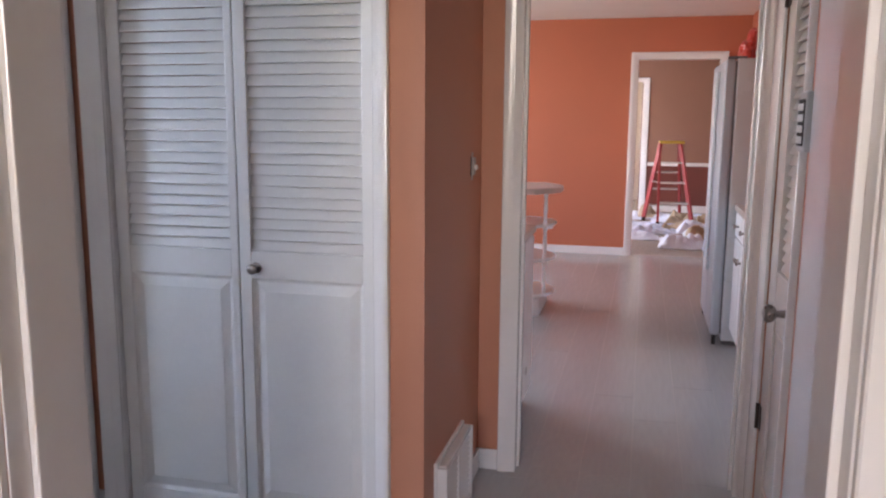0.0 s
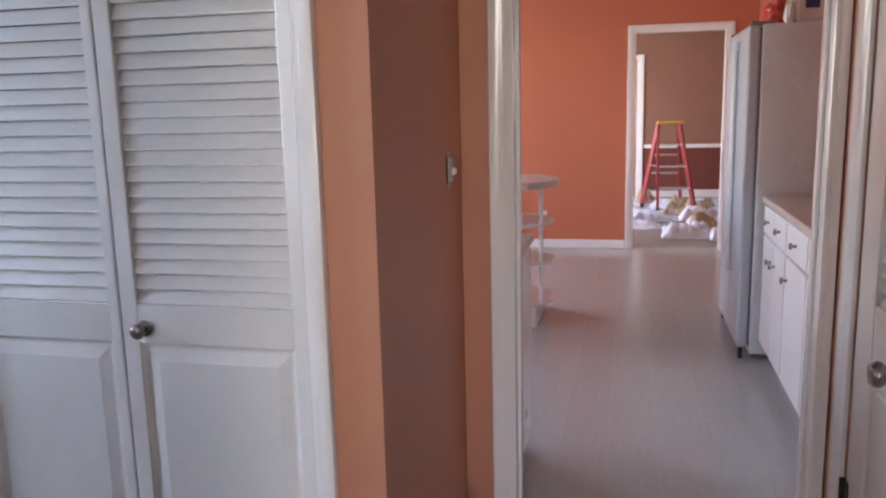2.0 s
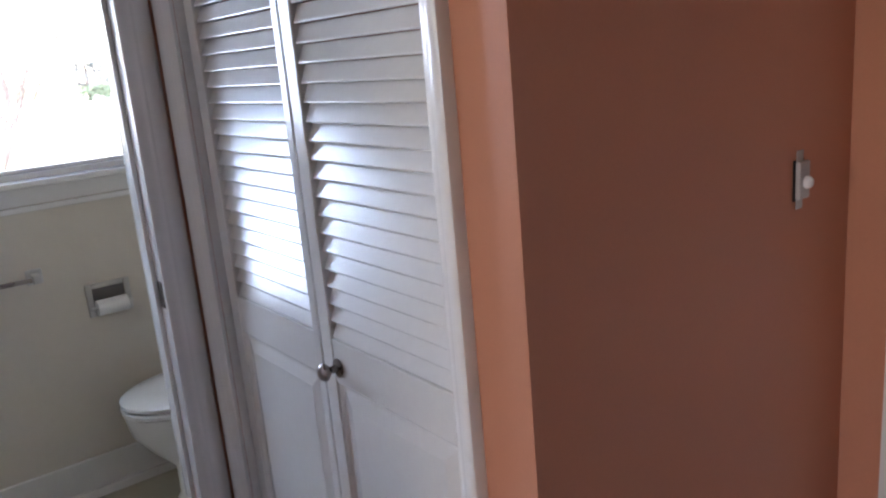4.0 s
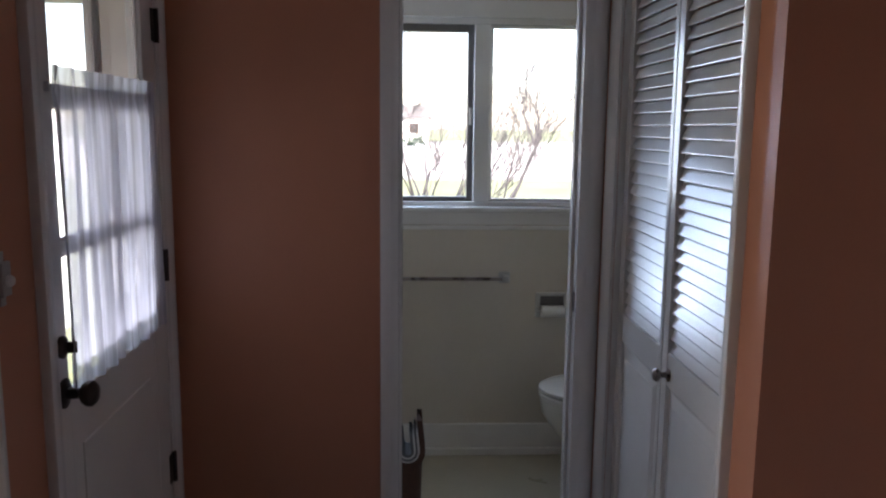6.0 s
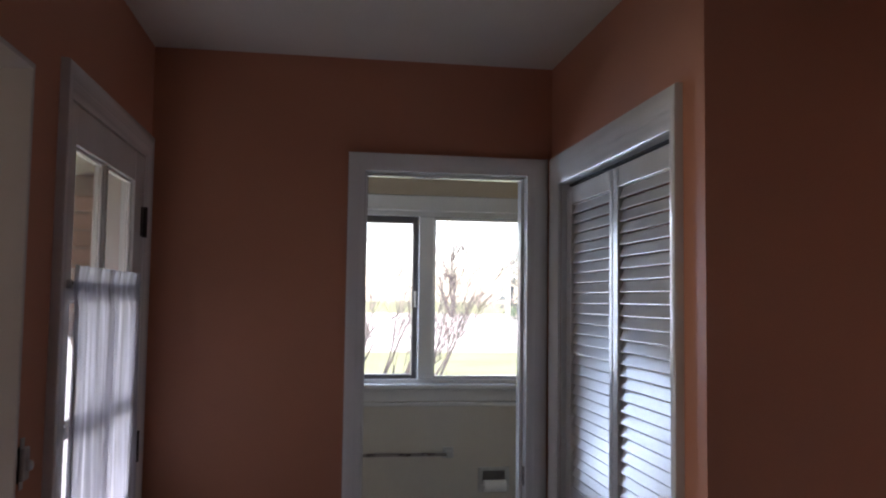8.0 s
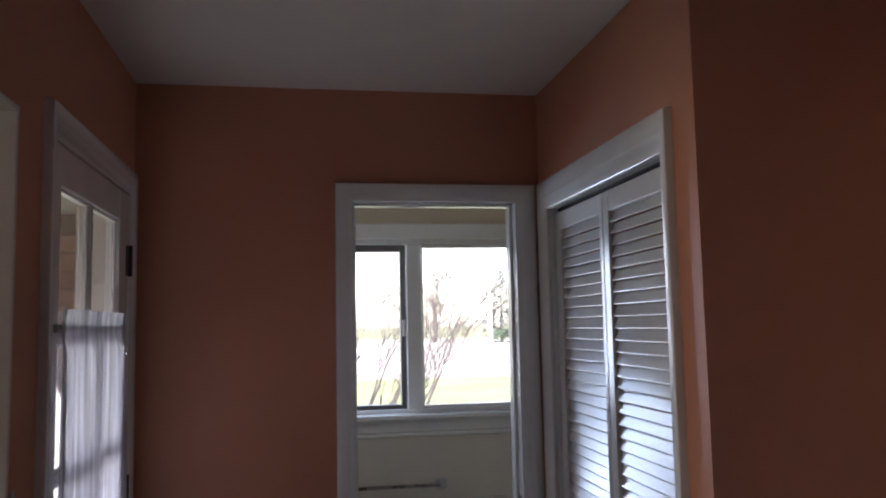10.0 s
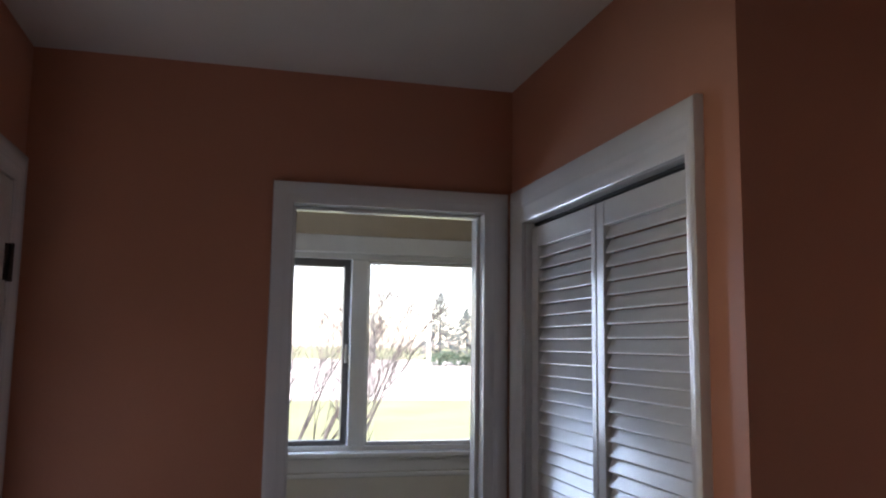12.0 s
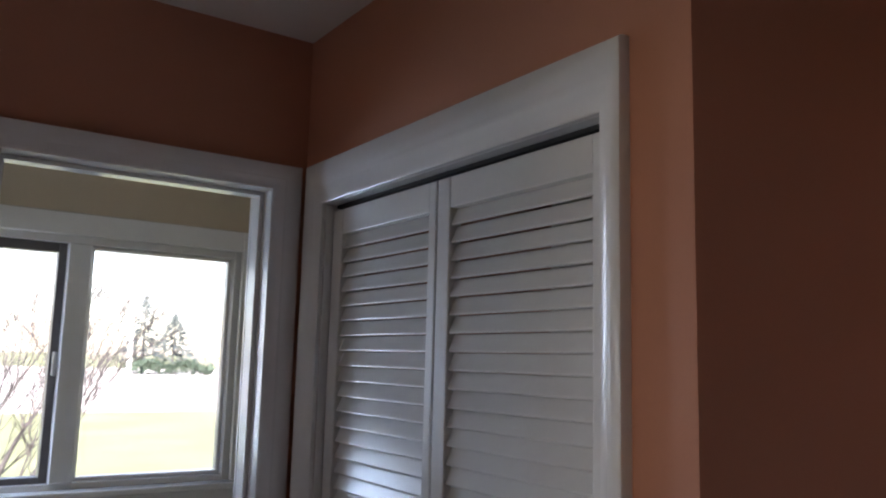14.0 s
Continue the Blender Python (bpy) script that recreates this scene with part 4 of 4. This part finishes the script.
for y in (FY0 + 0.03, FY1 - 0.03):
    bx("top_hinge", (FX - 0.055, y - 0.02, FZ - 0.004), (FX + 0.055, y + 0.02, FZ + 0.014), M_GASKET, fridge, 0.004, "dark hinge cover")
    bm = bmesh.new()
    rod(bm, (FX - 0.040, y, 0.0), (FX - 0.040, y, 0.065), 0.012)
    part("foot", bm, M_DARK, fridge, "dark levelling foot")

bag = thing("plastic_bag", (FX + 0.095, 3.142, FZ), "crumpled red and white plastic bag on the refrigerator", "bag")
random.seed(5)
for nm, c, r, mt in (("body", (FX + 0.080, 3.162, FZ + 0.06), (0.06, 0.09, 0.075), M_PINK), ("crest", (FX + 0.095, 3.122, FZ + 0.14), (0.035, 0.05, 0.05), M_PINK), ("fold", (FX + 0.135, 3.062, FZ + 0.05), (0.025, 0.04, 0.06), M_PAPER)):
    bm = bmesh.new()
    bmesh.ops.create_icosphere(bm, subdivisions=3, radius=1)
    for v in bm.verts:
        k = 1 + 0.35 * noise.noise(v.co * 2.3 + Vector(c) * 3) + 0.12 * noise.noise(v.co * 7)
        v.co = Vector((c[0] + v.co.x * r[0] * k, c[1] + v.co.y * r[1] * k, max(FZ + 0.001, c[2] + v.co.z * r[2] * k)))
    part(nm, bm, mt, bag)
jug = thing("detergent_tub", (FX + 0.255, 3.142, FZ), "white plastic tub with a blue label on the refrigerator", "tub")
bx("body", (FX + 0.160, 3.052, FZ), (FX + 0.355, 3.252, FZ + 0.235), M_CAB, jug, 0.025)
bx("lid", (FX + 0.155, 3.047, FZ + 0.236), (FX + 0.360, 3.257, FZ + 0.262), M_CAB, jug, 0.008)
bx("label", (FX + 0.210, 3.049, FZ + 0.075), (FX + 0.280, 3.052, FZ + 0.20), M_BLUE, jug, 0.0, "dark blue printed label")

# left run: white base cabinet face
left = thing("base_cabinet", (-0.16, 1.29, 0.0), "white painted base cabinet beside the kitchen doorway", "cabinet", "kitchen base cabinets")
bx("body", (-0.46, 0.945, 0.09), (0.086, 1.63, 0.86), M_CAB, left, 0.003)
bx("toe_kick", (-0.46, 0.945, 0.0), (0.034, 1.63, 0.09), M_CAB, left, 0.0)
bx("door", (0.087, 0.955, 0.10), (0.105, 1.285, 0.85), M_CAB, left, 0.004)
bx("door", (0.087, 1.295, 0.10), (0.105, 1.622, 0.85), M_CAB, left, 0.004)
tagged(bx("countertop", (-0.48, 0.935, 0.862), (0.112, 1.65, 0.898), M_COUNTER, None, 0.008), "beige laminate countertop beside the kitchen doorway", "countertop")

# peninsula with rounded end shelves
PY = 3.68   # middle of the peninsula
pen = thing("end_shelf_unit", (-0.35, PY, 0.0), "white peninsula end unit with rounded open shelves and turned post", "shelf")


def clipped_shelf(z, xe, th, w):
    bm = bmesh.new()
    pts = [(-1.0, PY - w), (xe - 0.16, PY - w), (xe - 0.04, PY - w * 0.55), (xe, PY - w * 0.22), (xe, PY + w * 0.22), (xe - 0.04, PY + w * 0.55), (xe - 0.16, PY + w), (-1.0, PY + w)]
    lo = [bm.verts.new((x, y, z - th)) for x, y in pts]
    hi = [bm.verts.new((x, y, z)) for x, y in pts]
    bm.faces.new(lo[::-1])
    bm.faces.new(hi)
    for i in range(len(pts)):
        bm.faces.new((lo[i], lo[(i + 1) % len(pts)], hi[(i + 1) % len(pts)], hi[i]))
    bmesh.ops.bevel(bm, geom=[e for e in bm.edges], offset=0.005, segments=2, affect="EDGES")
    return bm


part("top", clipped_shelf(0.925, 0.035, 0.04, 0.33), M_COUNTER, pen, "beige laminate top")
for z in (0.66, 0.41, 0.15):
    part("shelf", clipped_shelf(z, -0.005, 0.022, 0.29), M_CAB, pen)
bx("base", (-0.95, PY - 0.26, 0.0), (-0.085, PY + 0.26, 0.126), M_CAB, pen, 0.004)
bx("back_panel", (-1.0, PY - 0.28, 0.0), (-0.42, PY + 0.28, 0.884), M_CAB, pen, 0.003)
bm = bmesh.new()
for z0, z1 in ((0.15, 0.388), (0.41, 0.638), (0.66, 0.885)):
    h = z1 - z0
    lathe(bm, [(0.016, 0), (0.016, 0.02), (0.011, 0.03), (0.015, h * 0.5), (0.011, h - 0.03), (0.016, h - 0.02), (0.016, h)], Matrix.Translation((-0.062, PY - 0.19, z0)), 14)
part("post", bm, M_CAB, pen, "turned white post", True)
outlet = bx("outlet_plate", (-0.38, YF - 0.008, 0.25), (-0.31, YF - 0.001, 0.365), M_TRIM, None, 0.002)
tagged(outlet, "white outlet plate on the coral wall", "outlet")

# ---- dining room: ladder, drop cloths ----
lad = thing("step_ladder", (0.97, 9.25, 0.0), "red fibreglass step ladder with a yellow cap, open on drop cloths", "ladder")


def rail(p, q, name="rail"):
    bm = bmesh.new()
    p, q = Vector(p), Vector(q)
    d = q - p
    m = Matrix.Translation((p + q) / 2) @ d.to_track_quat("Z", "Y").to_matrix().to_4x4()
    box(bm, (-0.016, -0.032, -d.length / 2), (0.016, 0.032, d.length / 2), 0.004, m)
    part(name, bm, M_RED, lad)


LT = 1.115
fl, fr, tl_, tr_ = (0.824, 8.98, 0.03), (1.275, 8.98, 0.03), (0.815, 9.25, LT), (1.075, 9.25, LT)
rl, rr_, ul, ur = (0.635, 9.55, 0.03), (1.14, 9.60, 0.03), (0.825, 9.32, LT), (1.065, 9.32, LT)
rail(fl, tl_)
rail(fr, tr_)
rail(rl, ul, "rear_rail")
rail(rr_, ur, "rear_rail")
bm = bmesh.new()
box(bm, (-0.165, -0.09, 0), (0.165, 0.09, 0.036), 0.010, Matrix.Translation((0.97, 9.285, LT - 0.01)))
part("cap", bm, M_YELLOW, lad, "yellow plastic top cap")
for k in range(1, 4):
    a, b = Vector(fl).lerp(Vector(tl_), k / 4), Vector(fr).lerp(Vector(tr_), k / 4)
    bm = bmesh.new()
    d = b - a
    box(bm, (-d.length / 2, -0.012, -0.012), (d.length / 2, 0.075, 0.012), 0.003, Matrix.Translation((a + b) / 2) @ Matrix.Rotation(math.atan2(d.y, d.x), 4, "Z"))
    part("step", bm, M_STEP, lad, "aluminium step")
for k in (0.18, 0.4, 0.62):
    bm = bmesh.new()
    rod(bm, Vector(rl).lerp(Vector(ul), k), Vector(rr_).lerp(Vector(ur), k), 0.013)
    part("rear_brace", bm, M_STEP, lad)
for a, b in ((fl, tl_), (fr, tr_)):
    c, e = (rl, ul) if a == fl else (rr_, ur)
    bm = bmesh.new()
    rod(bm, Vector(a).lerp(Vector(b), 0.5), Vector(c).lerp(Vector(e), 0.5), 0.007)
    part("spreader", bm, M_STEP, lad, "folding metal spreader bar")
for p in (fl, fr, rl, rr_):
    bx("foot", (p[0] - 0.025, p[1] - 0.04, 0.0), (p[0] + 0.025, p[1] + 0.04, 0.05), M_DARK, lad, 0.006, "dark rubber foot")


def crumpled(name, cx, cy, w, d, h, seed, material, label, category, group=""):
    """A creased sheet lying on the floor."""
    bm = bmesh.new()
    n = 46
    g = []
    for j in range(n + 1):
        row = []
        for i in range(n + 1):
            u, v = i / n - 0.5, j / n - 0.5
            p = Vector((u * w * 3, v * d * 3, seed * 3.7))
            e = max(0.0, 1 - (2 * max(abs(u), abs(v))) ** 4)
            a = abs(noise.noise(p * 1.1)) * 0.9 + abs(noise.noise(p * 2.6)) * 0.5 + abs(noise.noise(p * 6)) * 0.22
            wob = 1 + 0.18 * noise.noise(p * 0.7 + Vector((9, 0, 0)))
            row.append(bm.verts.new((cx + u * w * wob, cy + v * d * wob, 0.003 + h * a * e)))
        g.append(row)
    for a, b in zip(g, g[1:]):
        for i in range(n):
            bm.faces.new((a[i], a[i + 1], b[i + 1], b[i]))
    ob = part(name, bm, material, None, "", True)
    ob.data.materials[0] = material
    so = ob.modifiers.new("thickness", "SOLIDIFY")
    so.thickness = 0.002
    return tagged(ob, label, category, group)


for cx, cy, w, d, h, sd, m_, lb in (
        (0.22, 8.75, 0.95, 1.15, 0.06, 1, M_PLASTIC, "smooth pale blue plastic sheet spread on carpet"),
        (0.30, 8.20, 0.55, 0.26, 0.16, 13, M_PLASTIC, "rolled pale blue plastic sheet on carpet"),
        (0.70, 7.30, 0.52, 0.75, 0.20, 2, M_CLOTH, "crumpled white drop cloth heaped on carpet"),
        (1.08, 7.05, 0.34, 0.50, 0.14, 16, M_CLOTH, "crumpled white drop cloth by the doorway"),
        (1.30, 9.9, 1.2, 1.1, 0.09, 3, M_PLASTIC, "pale blue plastic sheet by the wall"),
        (0.30, 9.95, 0.9, 0.9, 0.12, 7, M_CLOTH, "creased white drop cloth under the ladder"),
        (0.16, 7.75, 0.50, 0.45, 0.09, 21, M_CLOTH, "thin crumpled white cloth on carpet"),
        (0.62, 9.55, 0.7, 0.6, 0.14, 23, M_CLOTH, "creased white drop cloth behind the ladder"),
        (0.86, 7.85, 0.36, 0.40, 0.13, 25, M_CLOTH, "small crumpled white drop cloth on carpet"),
        (0.90, 8.55, 0.55, 0.7, 0.20, 9, M_CLOTH, "crumpled white drop cloth beside the ladder")):
    crumpled("drop_cloth", cx + 0.06 + 0.044 * cy, cy, w, d, h, sd, m_, lb, "drop cloth", "drop cloths")
for cx, cy, w, d, h, sd, lb in (
        (0.66, 9.30, 0.46, 0.44, 0.26, 4, "crumpled tan paper bag under the ladder"),
        (0.88, 7.70, 0.30, 0.46, 0.26, 6, "crumpled tan paper bag among drop cloths"),
        (0.24, 9.80, 0.36, 0.40, 0.30, 8, "crumpled tan paper under the ladder"),
        (0.58, 8.62, 0.36, 0.30, 0.16, 11, "crumpled tan paper among drop cloths"),
        (0.98, 9.20, 0.22, 0.60, 0.30, 14, "long folded tan paper against the drop cloth")):
    crumpled("paper_bag", cx + 0.06 + 0.044 * cy, cy, w, d, h, sd, M_BAG, lb, "paper bag")

# ---- outdoors ----
gr = bmesh.new()
bmesh.ops.create_grid(gr, x_segments=1, y_segments=1, size=900, matrix=Matrix.Translation((0, 0, -0.35)))
tagged(part("ground", gr, M_GRASS), "pale green spring lawn", "lawn", kind="structure")
rd = bmesh.new()
box(rd, (-109, -220, -0.45), (-28, 220, -0.335))
tagged(part("road", rd, M_ROAD), "pale sunlit concrete paving across the lawn", "paving", kind="structure")
pc = bmesh.new()
box(pc, (-2.3, -3.2, -0.34), (-0.275, -1.50, -0.06), 0.01)
tagged(part("pavement_porch", pc, M_PORCH), "grey concrete porch slab", "porch", kind="structure")
soffit = bmesh.new()
box(soffit, (-2.3, -2.3, 2.065), (-0.275, -1.50, 2.12), 0.003)
tagged(part("ceiling_porch", soffit, M_SOFFIT), "pale grey painted porch soffit", "ceiling", kind="structure")
wing = thing("wall_porch_brick", (-1.9, -1.65, -0.35), "pinkish brick return wall beside the front porch", "wall", kind="structure")
bx("mortar_core", (-2.28, -1.766, -0.35), (-1.658, -1.50, 2.06), M_MORTAR, wing, 0.002)
brick_bm = bmesh.new()
box(brick_bm, (-0.10, -0.045, -0.029), (0.10, 0.045, 0.029), 0.003)
BRICK = mesh_of("brick", brick_bm, M_BRICK)
for k in range(34):
    z = -0.31 + 0.0685 * k
    for y, sy in (((-1.730, 1.0), (-1.630, 1.0), (-1.545, 0.8)) if k % 2 else ((-1.680, 2.11), (-1.545, 0.8))):
        b_ = new("brick", BRICK)
        b_.parent = wing
        b_.location = Vector((-1.748, y, z)) - ORIGIN[wing]
        b_.scale = (0.95, sy, 1)
    for x in (-1.96, -2.17):
        b_ = new("brick", BRICK)
        b_.parent = wing
        b_.location = Vector((x + (0.03 if k % 2 else -0.02), -1.738, z)) - ORIGIN[wing]
rf = bmesh.new()
box(rf, (-2.75, -3.3, 2.56), (3.7, 13.0, 2.72), 0.01)
# south part, out of view, added to keep sun out of the south room window
box(rf, (-0.6, -6.0, 2.56), (3.7, -3.302, 2.72), 0.01)
tagged(part("roof_sun_block", rf, M_ROOF), "unseen grey shingle roof, its south part added to block the sun", "roof", kind="structure")


def tube(vs, fs, p, q, r, r2, seg):
    """Adds an open tapered tube to lists of vertices and faces."""
    d = (q - p).normalized()
    u = d.orthogonal()
    w = d.cross(u)
    k = len(vs)
    for c, rr in ((p, r), (q, r2)):
        for i in range(seg):
            a = 2 * math.pi * i / seg
            vs.append(c + (u * math.cos(a) + w * math.sin(a)) * rr)
    for i in range(seg):
        j = (i + 1) % seg
        fs.append((k + i, k + j, k + seg + j, k + seg + i))


def bare_tree(name, at, height, stems, seed, label, r0=0.05, spread=0.5, rmin=0.004, depth=4, lean=0.0):
    """A leafless tree: several tapering stems that fork into fine twigs."""
    rng = random.Random(seed)
    t = thing(name, at, label, "tree")
    base = Vector(at)
    lists = (([], []), ([], []))

    def grow(p, d, length, r, level):
        steps = 4
        for s in range(steps):
            q = p + d * (length / steps)
            r2 = max(rmin, r * (0.88 if s < steps - 1 else 0.78))
            vs, fs = lists[0 if level < 2 else 1]
            tube(vs, fs, p, q, r, r2, 7 if level < 2 else 4)
            d = (d + Vector((rng.uniform(-1, 1), rng.uniform(-1, 1), rng.uniform(-0.1, 0.6))) * 0.17).normalized()
            p, r = q, r2
            if level < depth and s > 0:
                for _ in range(2 if level > 1 else 1):
                    if rng.random() < 0.85:
                        nd = (d + Vector((rng.uniform(-1, 1), rng.uniform(-1, 1), rng.uniform(-0.2, 0.7))) * 0.75).normalized()
                        grow(p, nd, length * rng.uniform(0.45, 0.68), max(rmin, r * 0.64), level + 1)
    for i in range(stems):
        a = 2 * math.pi * (i + rng.random() * 0.5) / stems
        d = Vector((math.cos(a) * spread, math.sin(a) * spread + lean, 1)).normalized()
        grow(base + Vector((math.cos(a), math.sin(a), 0)) * 0.06 * stems ** 0.5, d, height * rng.uniform(0.42, 0.55), r0 * rng.uniform(0.7, 1.0), 0)
    for nm, (vs, fs) in zip(("trunk", "twigs"), lists):
        me = bpy.data.meshes.new(nm)
        me.from_pydata([tuple(v - base) for v in vs], [], fs)
        me.materials.append(M_BARK)
        ob = new(nm, me)
        ob.parent = t
        if nm == "twigs":
            tagged(ob, kind="stuff")
    return t


bare_tree("shrub_tree", (-7.0, -0.50, -0.35), 3.1, 10, 3, "leafless multi stemmed small tree on the lawn", 0.026, 0.45, 0.0022, 4, 0.34)
bare_tree("bare_tree", (-86, 13.5, -0.35), 8.0, 3, 8, "leafless tree across the road", 0.17, 0.4)
bare_tree("bare_tree", (-72, -4, -0.35), 9.5, 3, 9, "leafless tree across the road", 0.17, 0.4)


def evergreen(at, h, r, seed):
    rng = random.Random(seed)
    t = thing("evergreen_tree", at, "dark blue green conifer across the road", "tree", "far conifers")
    b = Vector(at)
    bm = bmesh.new()
    rod(bm, b, b + Vector((0, 0, h)), 0.18, 0.03, 8)
    part("trunk", bm, M_BARK, t)
    bm = bmesh.new()
    for k in range(700):
        f = rng.random() ** 0.8
        z = 0.6 + f * (h - 0.6)
        rr = r * (1 - f) ** 0.85 * rng.uniform(0.35, 1.05) + 0.05
        a = rng.uniform(0, 6.283)
        c = b + Vector((math.cos(a) * rr, math.sin(a) * rr, z))
        s = rng.uniform(0.22, 0.5) * (1.1 - 0.6 * f)
        o = Vector((math.cos(a), math.sin(a), -0.35))
        w = Vector((-math.sin(a), math.cos(a), rng.uniform(-0.3, 0.3)))
        vs = [bm.verts.new(c - o * s * 0.6 - w * s * 0.4), bm.verts.new(c - o * s * 0.6 + w * s * 0.4), bm.verts.new(c + o * s), bm.verts.new(c + Vector((0, 0, 0.35 * s)))]
        bm.faces.new((vs[0], vs[1], vs[2]))
        bm.faces.new((vs[0], vs[2], vs[3]))
        bm.faces.new((vs[1], vs[3], vs[2]))
    part("crown", bm, M_LEAF, t)


evergreen((-80, 19.6, -0.35), 7.6, 2.7, 1)
evergreen((-81, 22.8, -0.35), 6.0, 2.5, 2)


def hedge(at, length, h, seed):
    rng = random.Random(seed)
    bm = bmesh.new()
    for k in range(900):
        c = Vector(at) + Vector((rng.uniform(-0.8, 0.8), rng.uniform(-length / 2, length / 2), 0))
        c.z += rng.random() ** 0.6 * h * (0.85 + 0.2 * math.sin(c.y * 1.7))
        s = rng.uniform(0.12, 0.3)
        vs = [bm.verts.new(c + Vector((rng.uniform(-s, s), rng.uniform(-s, s), rng.uniform(-s, s)))) for _ in range(4)]
        bm.faces.new((vs[0], vs[1], vs[2]))
        bm.faces.new((vs[0], vs[2], vs[3]))
    tagged(part("hedge", bm, M_HEDGE), "low clipped green hedge across the road", "hedge")


hedge((-77.5, 21.8, -0.35), 8, 1.4, 4)
hedge((-74, -6.0, -0.35), 14, 1.3, 5)
rng = random.Random(77)
vs, fs = [], []
for k in range(2600):
    y = rng.uniform(-60, 75)
    hgt = 3.2 + 1.6 * math.sin(y * 0.13) + 1.0 * math.sin(y * 0.41 + 1)
    c = Vector((-112 + rng.uniform(-5, 5), y, -0.35 + rng.random() ** 0.8 * hgt))
    d = Vector((rng.uniform(-0.4, 0.4), rng.uniform(-0.6, 0.6), rng.uniform(0.3, 1.2)))
    w = Vector((rng.uniform(-0.1, 0.1), rng.uniform(0.05, 0.22), 0))
    n0 = len(vs)
    vs += [tuple(c), tuple(c + w), tuple(c + d + w * 0.4), tuple(c + d)]
    fs.append((n0, n0 + 1, n0 + 2, n0 + 3))
me = bpy.data.meshes.new("far_woods")
me.from_pydata(vs, [], fs)
me.materials.append(M_WOODS)
tagged(new("far_woods", me), "bare grey brown woods beyond the paving", "woods", kind="stuff")
pole = bmesh.new()
rod(pole, (-77, 17.7, -0.35), (-77, 17.7, 5.9), 0.22, 0.17, 12)
tagged(part("utility_pole", pole, M_SIDING), "pale wooden utility pole across the road", "pole")
util = thing("utility_box", (-31, 6.3, -0.35), "pale blue utility box on the lawn", "utility box")
bx("body", (-31.2, 6.14, -0.35), (-30.85, 6.46, 0.38), M_PLASTIC, util, 0.03)
bx("lid", (-31.24, 6.10, 0.382), (-30.81, 6.50, 0.44), M_PLASTIC, util, 0.02)
flowers = bmesh.new()
rng = random.Random(12)
for k in range(160):
    c = Vector((-3.6 + rng.uniform(-0.35, 0.35), -0.95 + rng.uniform(-0.6, 0.35), -0.35 + 1.15 + rng.uniform(-0.25, 0.2)))
    for q in range(2):
        d = Vector((rng.uniform(-1, 1), rng.uniform(-1, 1), rng.uniform(-1, 1))) * 0.022
        e = Vector((rng.uniform(-1, 1), rng.uniform(-1, 1), rng.uniform(-1, 1))) * 0.022
        flowers.faces.new([flowers.verts.new(p) for p in (c, c + d, c + d + e)])
bush = thing("flowering_bush", (-3.6, -1.05, -0.35), "bare twiggy bush with small yellow flowers below the window", "bush")
tagged(part("flowers", flowers, M_YFLOWER, bush, "small yellow petals"), kind="stuff")
bm = bmesh.new()
for k in range(46):
    a = rng.uniform(0, 6.283)
    p = Vector((-3.6, -1.05, -0.35))
    q = p + Vector((math.cos(a) * rng.uniform(0.1, 0.38), math.sin(a) * rng.uniform(0.1, 0.5), rng.uniform(0.8, 1.3)))
    rod(bm, p + Vector((math.cos(a), math.sin(a), 0)) * 0.05, q, 0.006, 0.002, 4, False)
part("stems", bm, M_BARK, bush)
far = thing("far_house", (-100, -2, -0.35), "pale far house with dark roof and windows", "house")
bx("wall", (-106, -10, -0.35), (-98, 2, 2.7), M_SIDING, far, 0.0)
bm = bmesh.new()
v = [bm.verts.new(p) for p in ((-97.6, -10.4, 2.7), (-97.6, 2.4, 2.7), (-106.4, 2.4, 2.7), (-106.4, -10.4, 2.7), (-102, -10.4, 4.4), (-102, 2.4, 4.4))]
for f in ((0, 1, 5, 4), (2, 3, 4, 5), (1, 2, 5), (3, 0, 4), (3, 2, 1, 0)):
    bm.faces.new([v[i] for i in f])
part("roof", bm, M_ROOF, far)
for y in (-8.2, -5.4, -2.6, 0.2):
    bx("window", (-98.02, y - 0.6, 0.8), (-97.95, y + 0.6, 2.1), M_DARK, far, 0.0)

# ---- floor planks ----
PW, PL = 0.20, 1.22
plank_bm = bmesh.new()
box(plank_bm, (-PW / 2 + 0.0005, -PL / 2 + 0.0005, -0.0055), (PW / 2 - 0.0005, PL / 2 - 0.0005, 0.0), 0.0003)
PLANK = mesh_of("plank", plank_bm, M_PLANK)


def planks(name, x0, x1, y0, y1, seed):
    """Plank flooring along y, seams at x = 0.61 + n * PW; edge boards are cut to the room."""
    rng = random.Random(seed)
    fl_ = thing(name, ((x0 + x1) / 2, (y0 + y1) / 2, 0), "whitewashed wood plank flooring with fine seams", "floor", kind="structure")
    o = ORIGIN[fl_]
    i = math.floor((x0 - 0.61) / PW)
    while 0.61 + i * PW < x1 - 0.005:
        a, b = max(x0, 0.61 + i * PW), min(x1, 0.61 + (i + 1) * PW)
        y = y0 - rng.random() * PL
        while y < y1 - 0.005:
            c, d = max(y0, y), min(y1, y + PL)
            if d - c > 0.02 and b - a > 0.01:
                p = new("plank", PLANK)
                p.parent = fl_
                p.location = Vector(((a + b) / 2, (c + d) / 2, rng.uniform(-0.0006, 0.0))) - o
                p.scale = ((b - a) / PW, (d - c) / PL, 1)
            y += PL
        i += 1


planks("floor_planks_hall", XB - 0.11, 3.2, YE - 0.12, YK + 0.06, 21)
planks("floor_planks_kitchen", -2.88, 1.84, YK + 0.06, 6.39, 22)
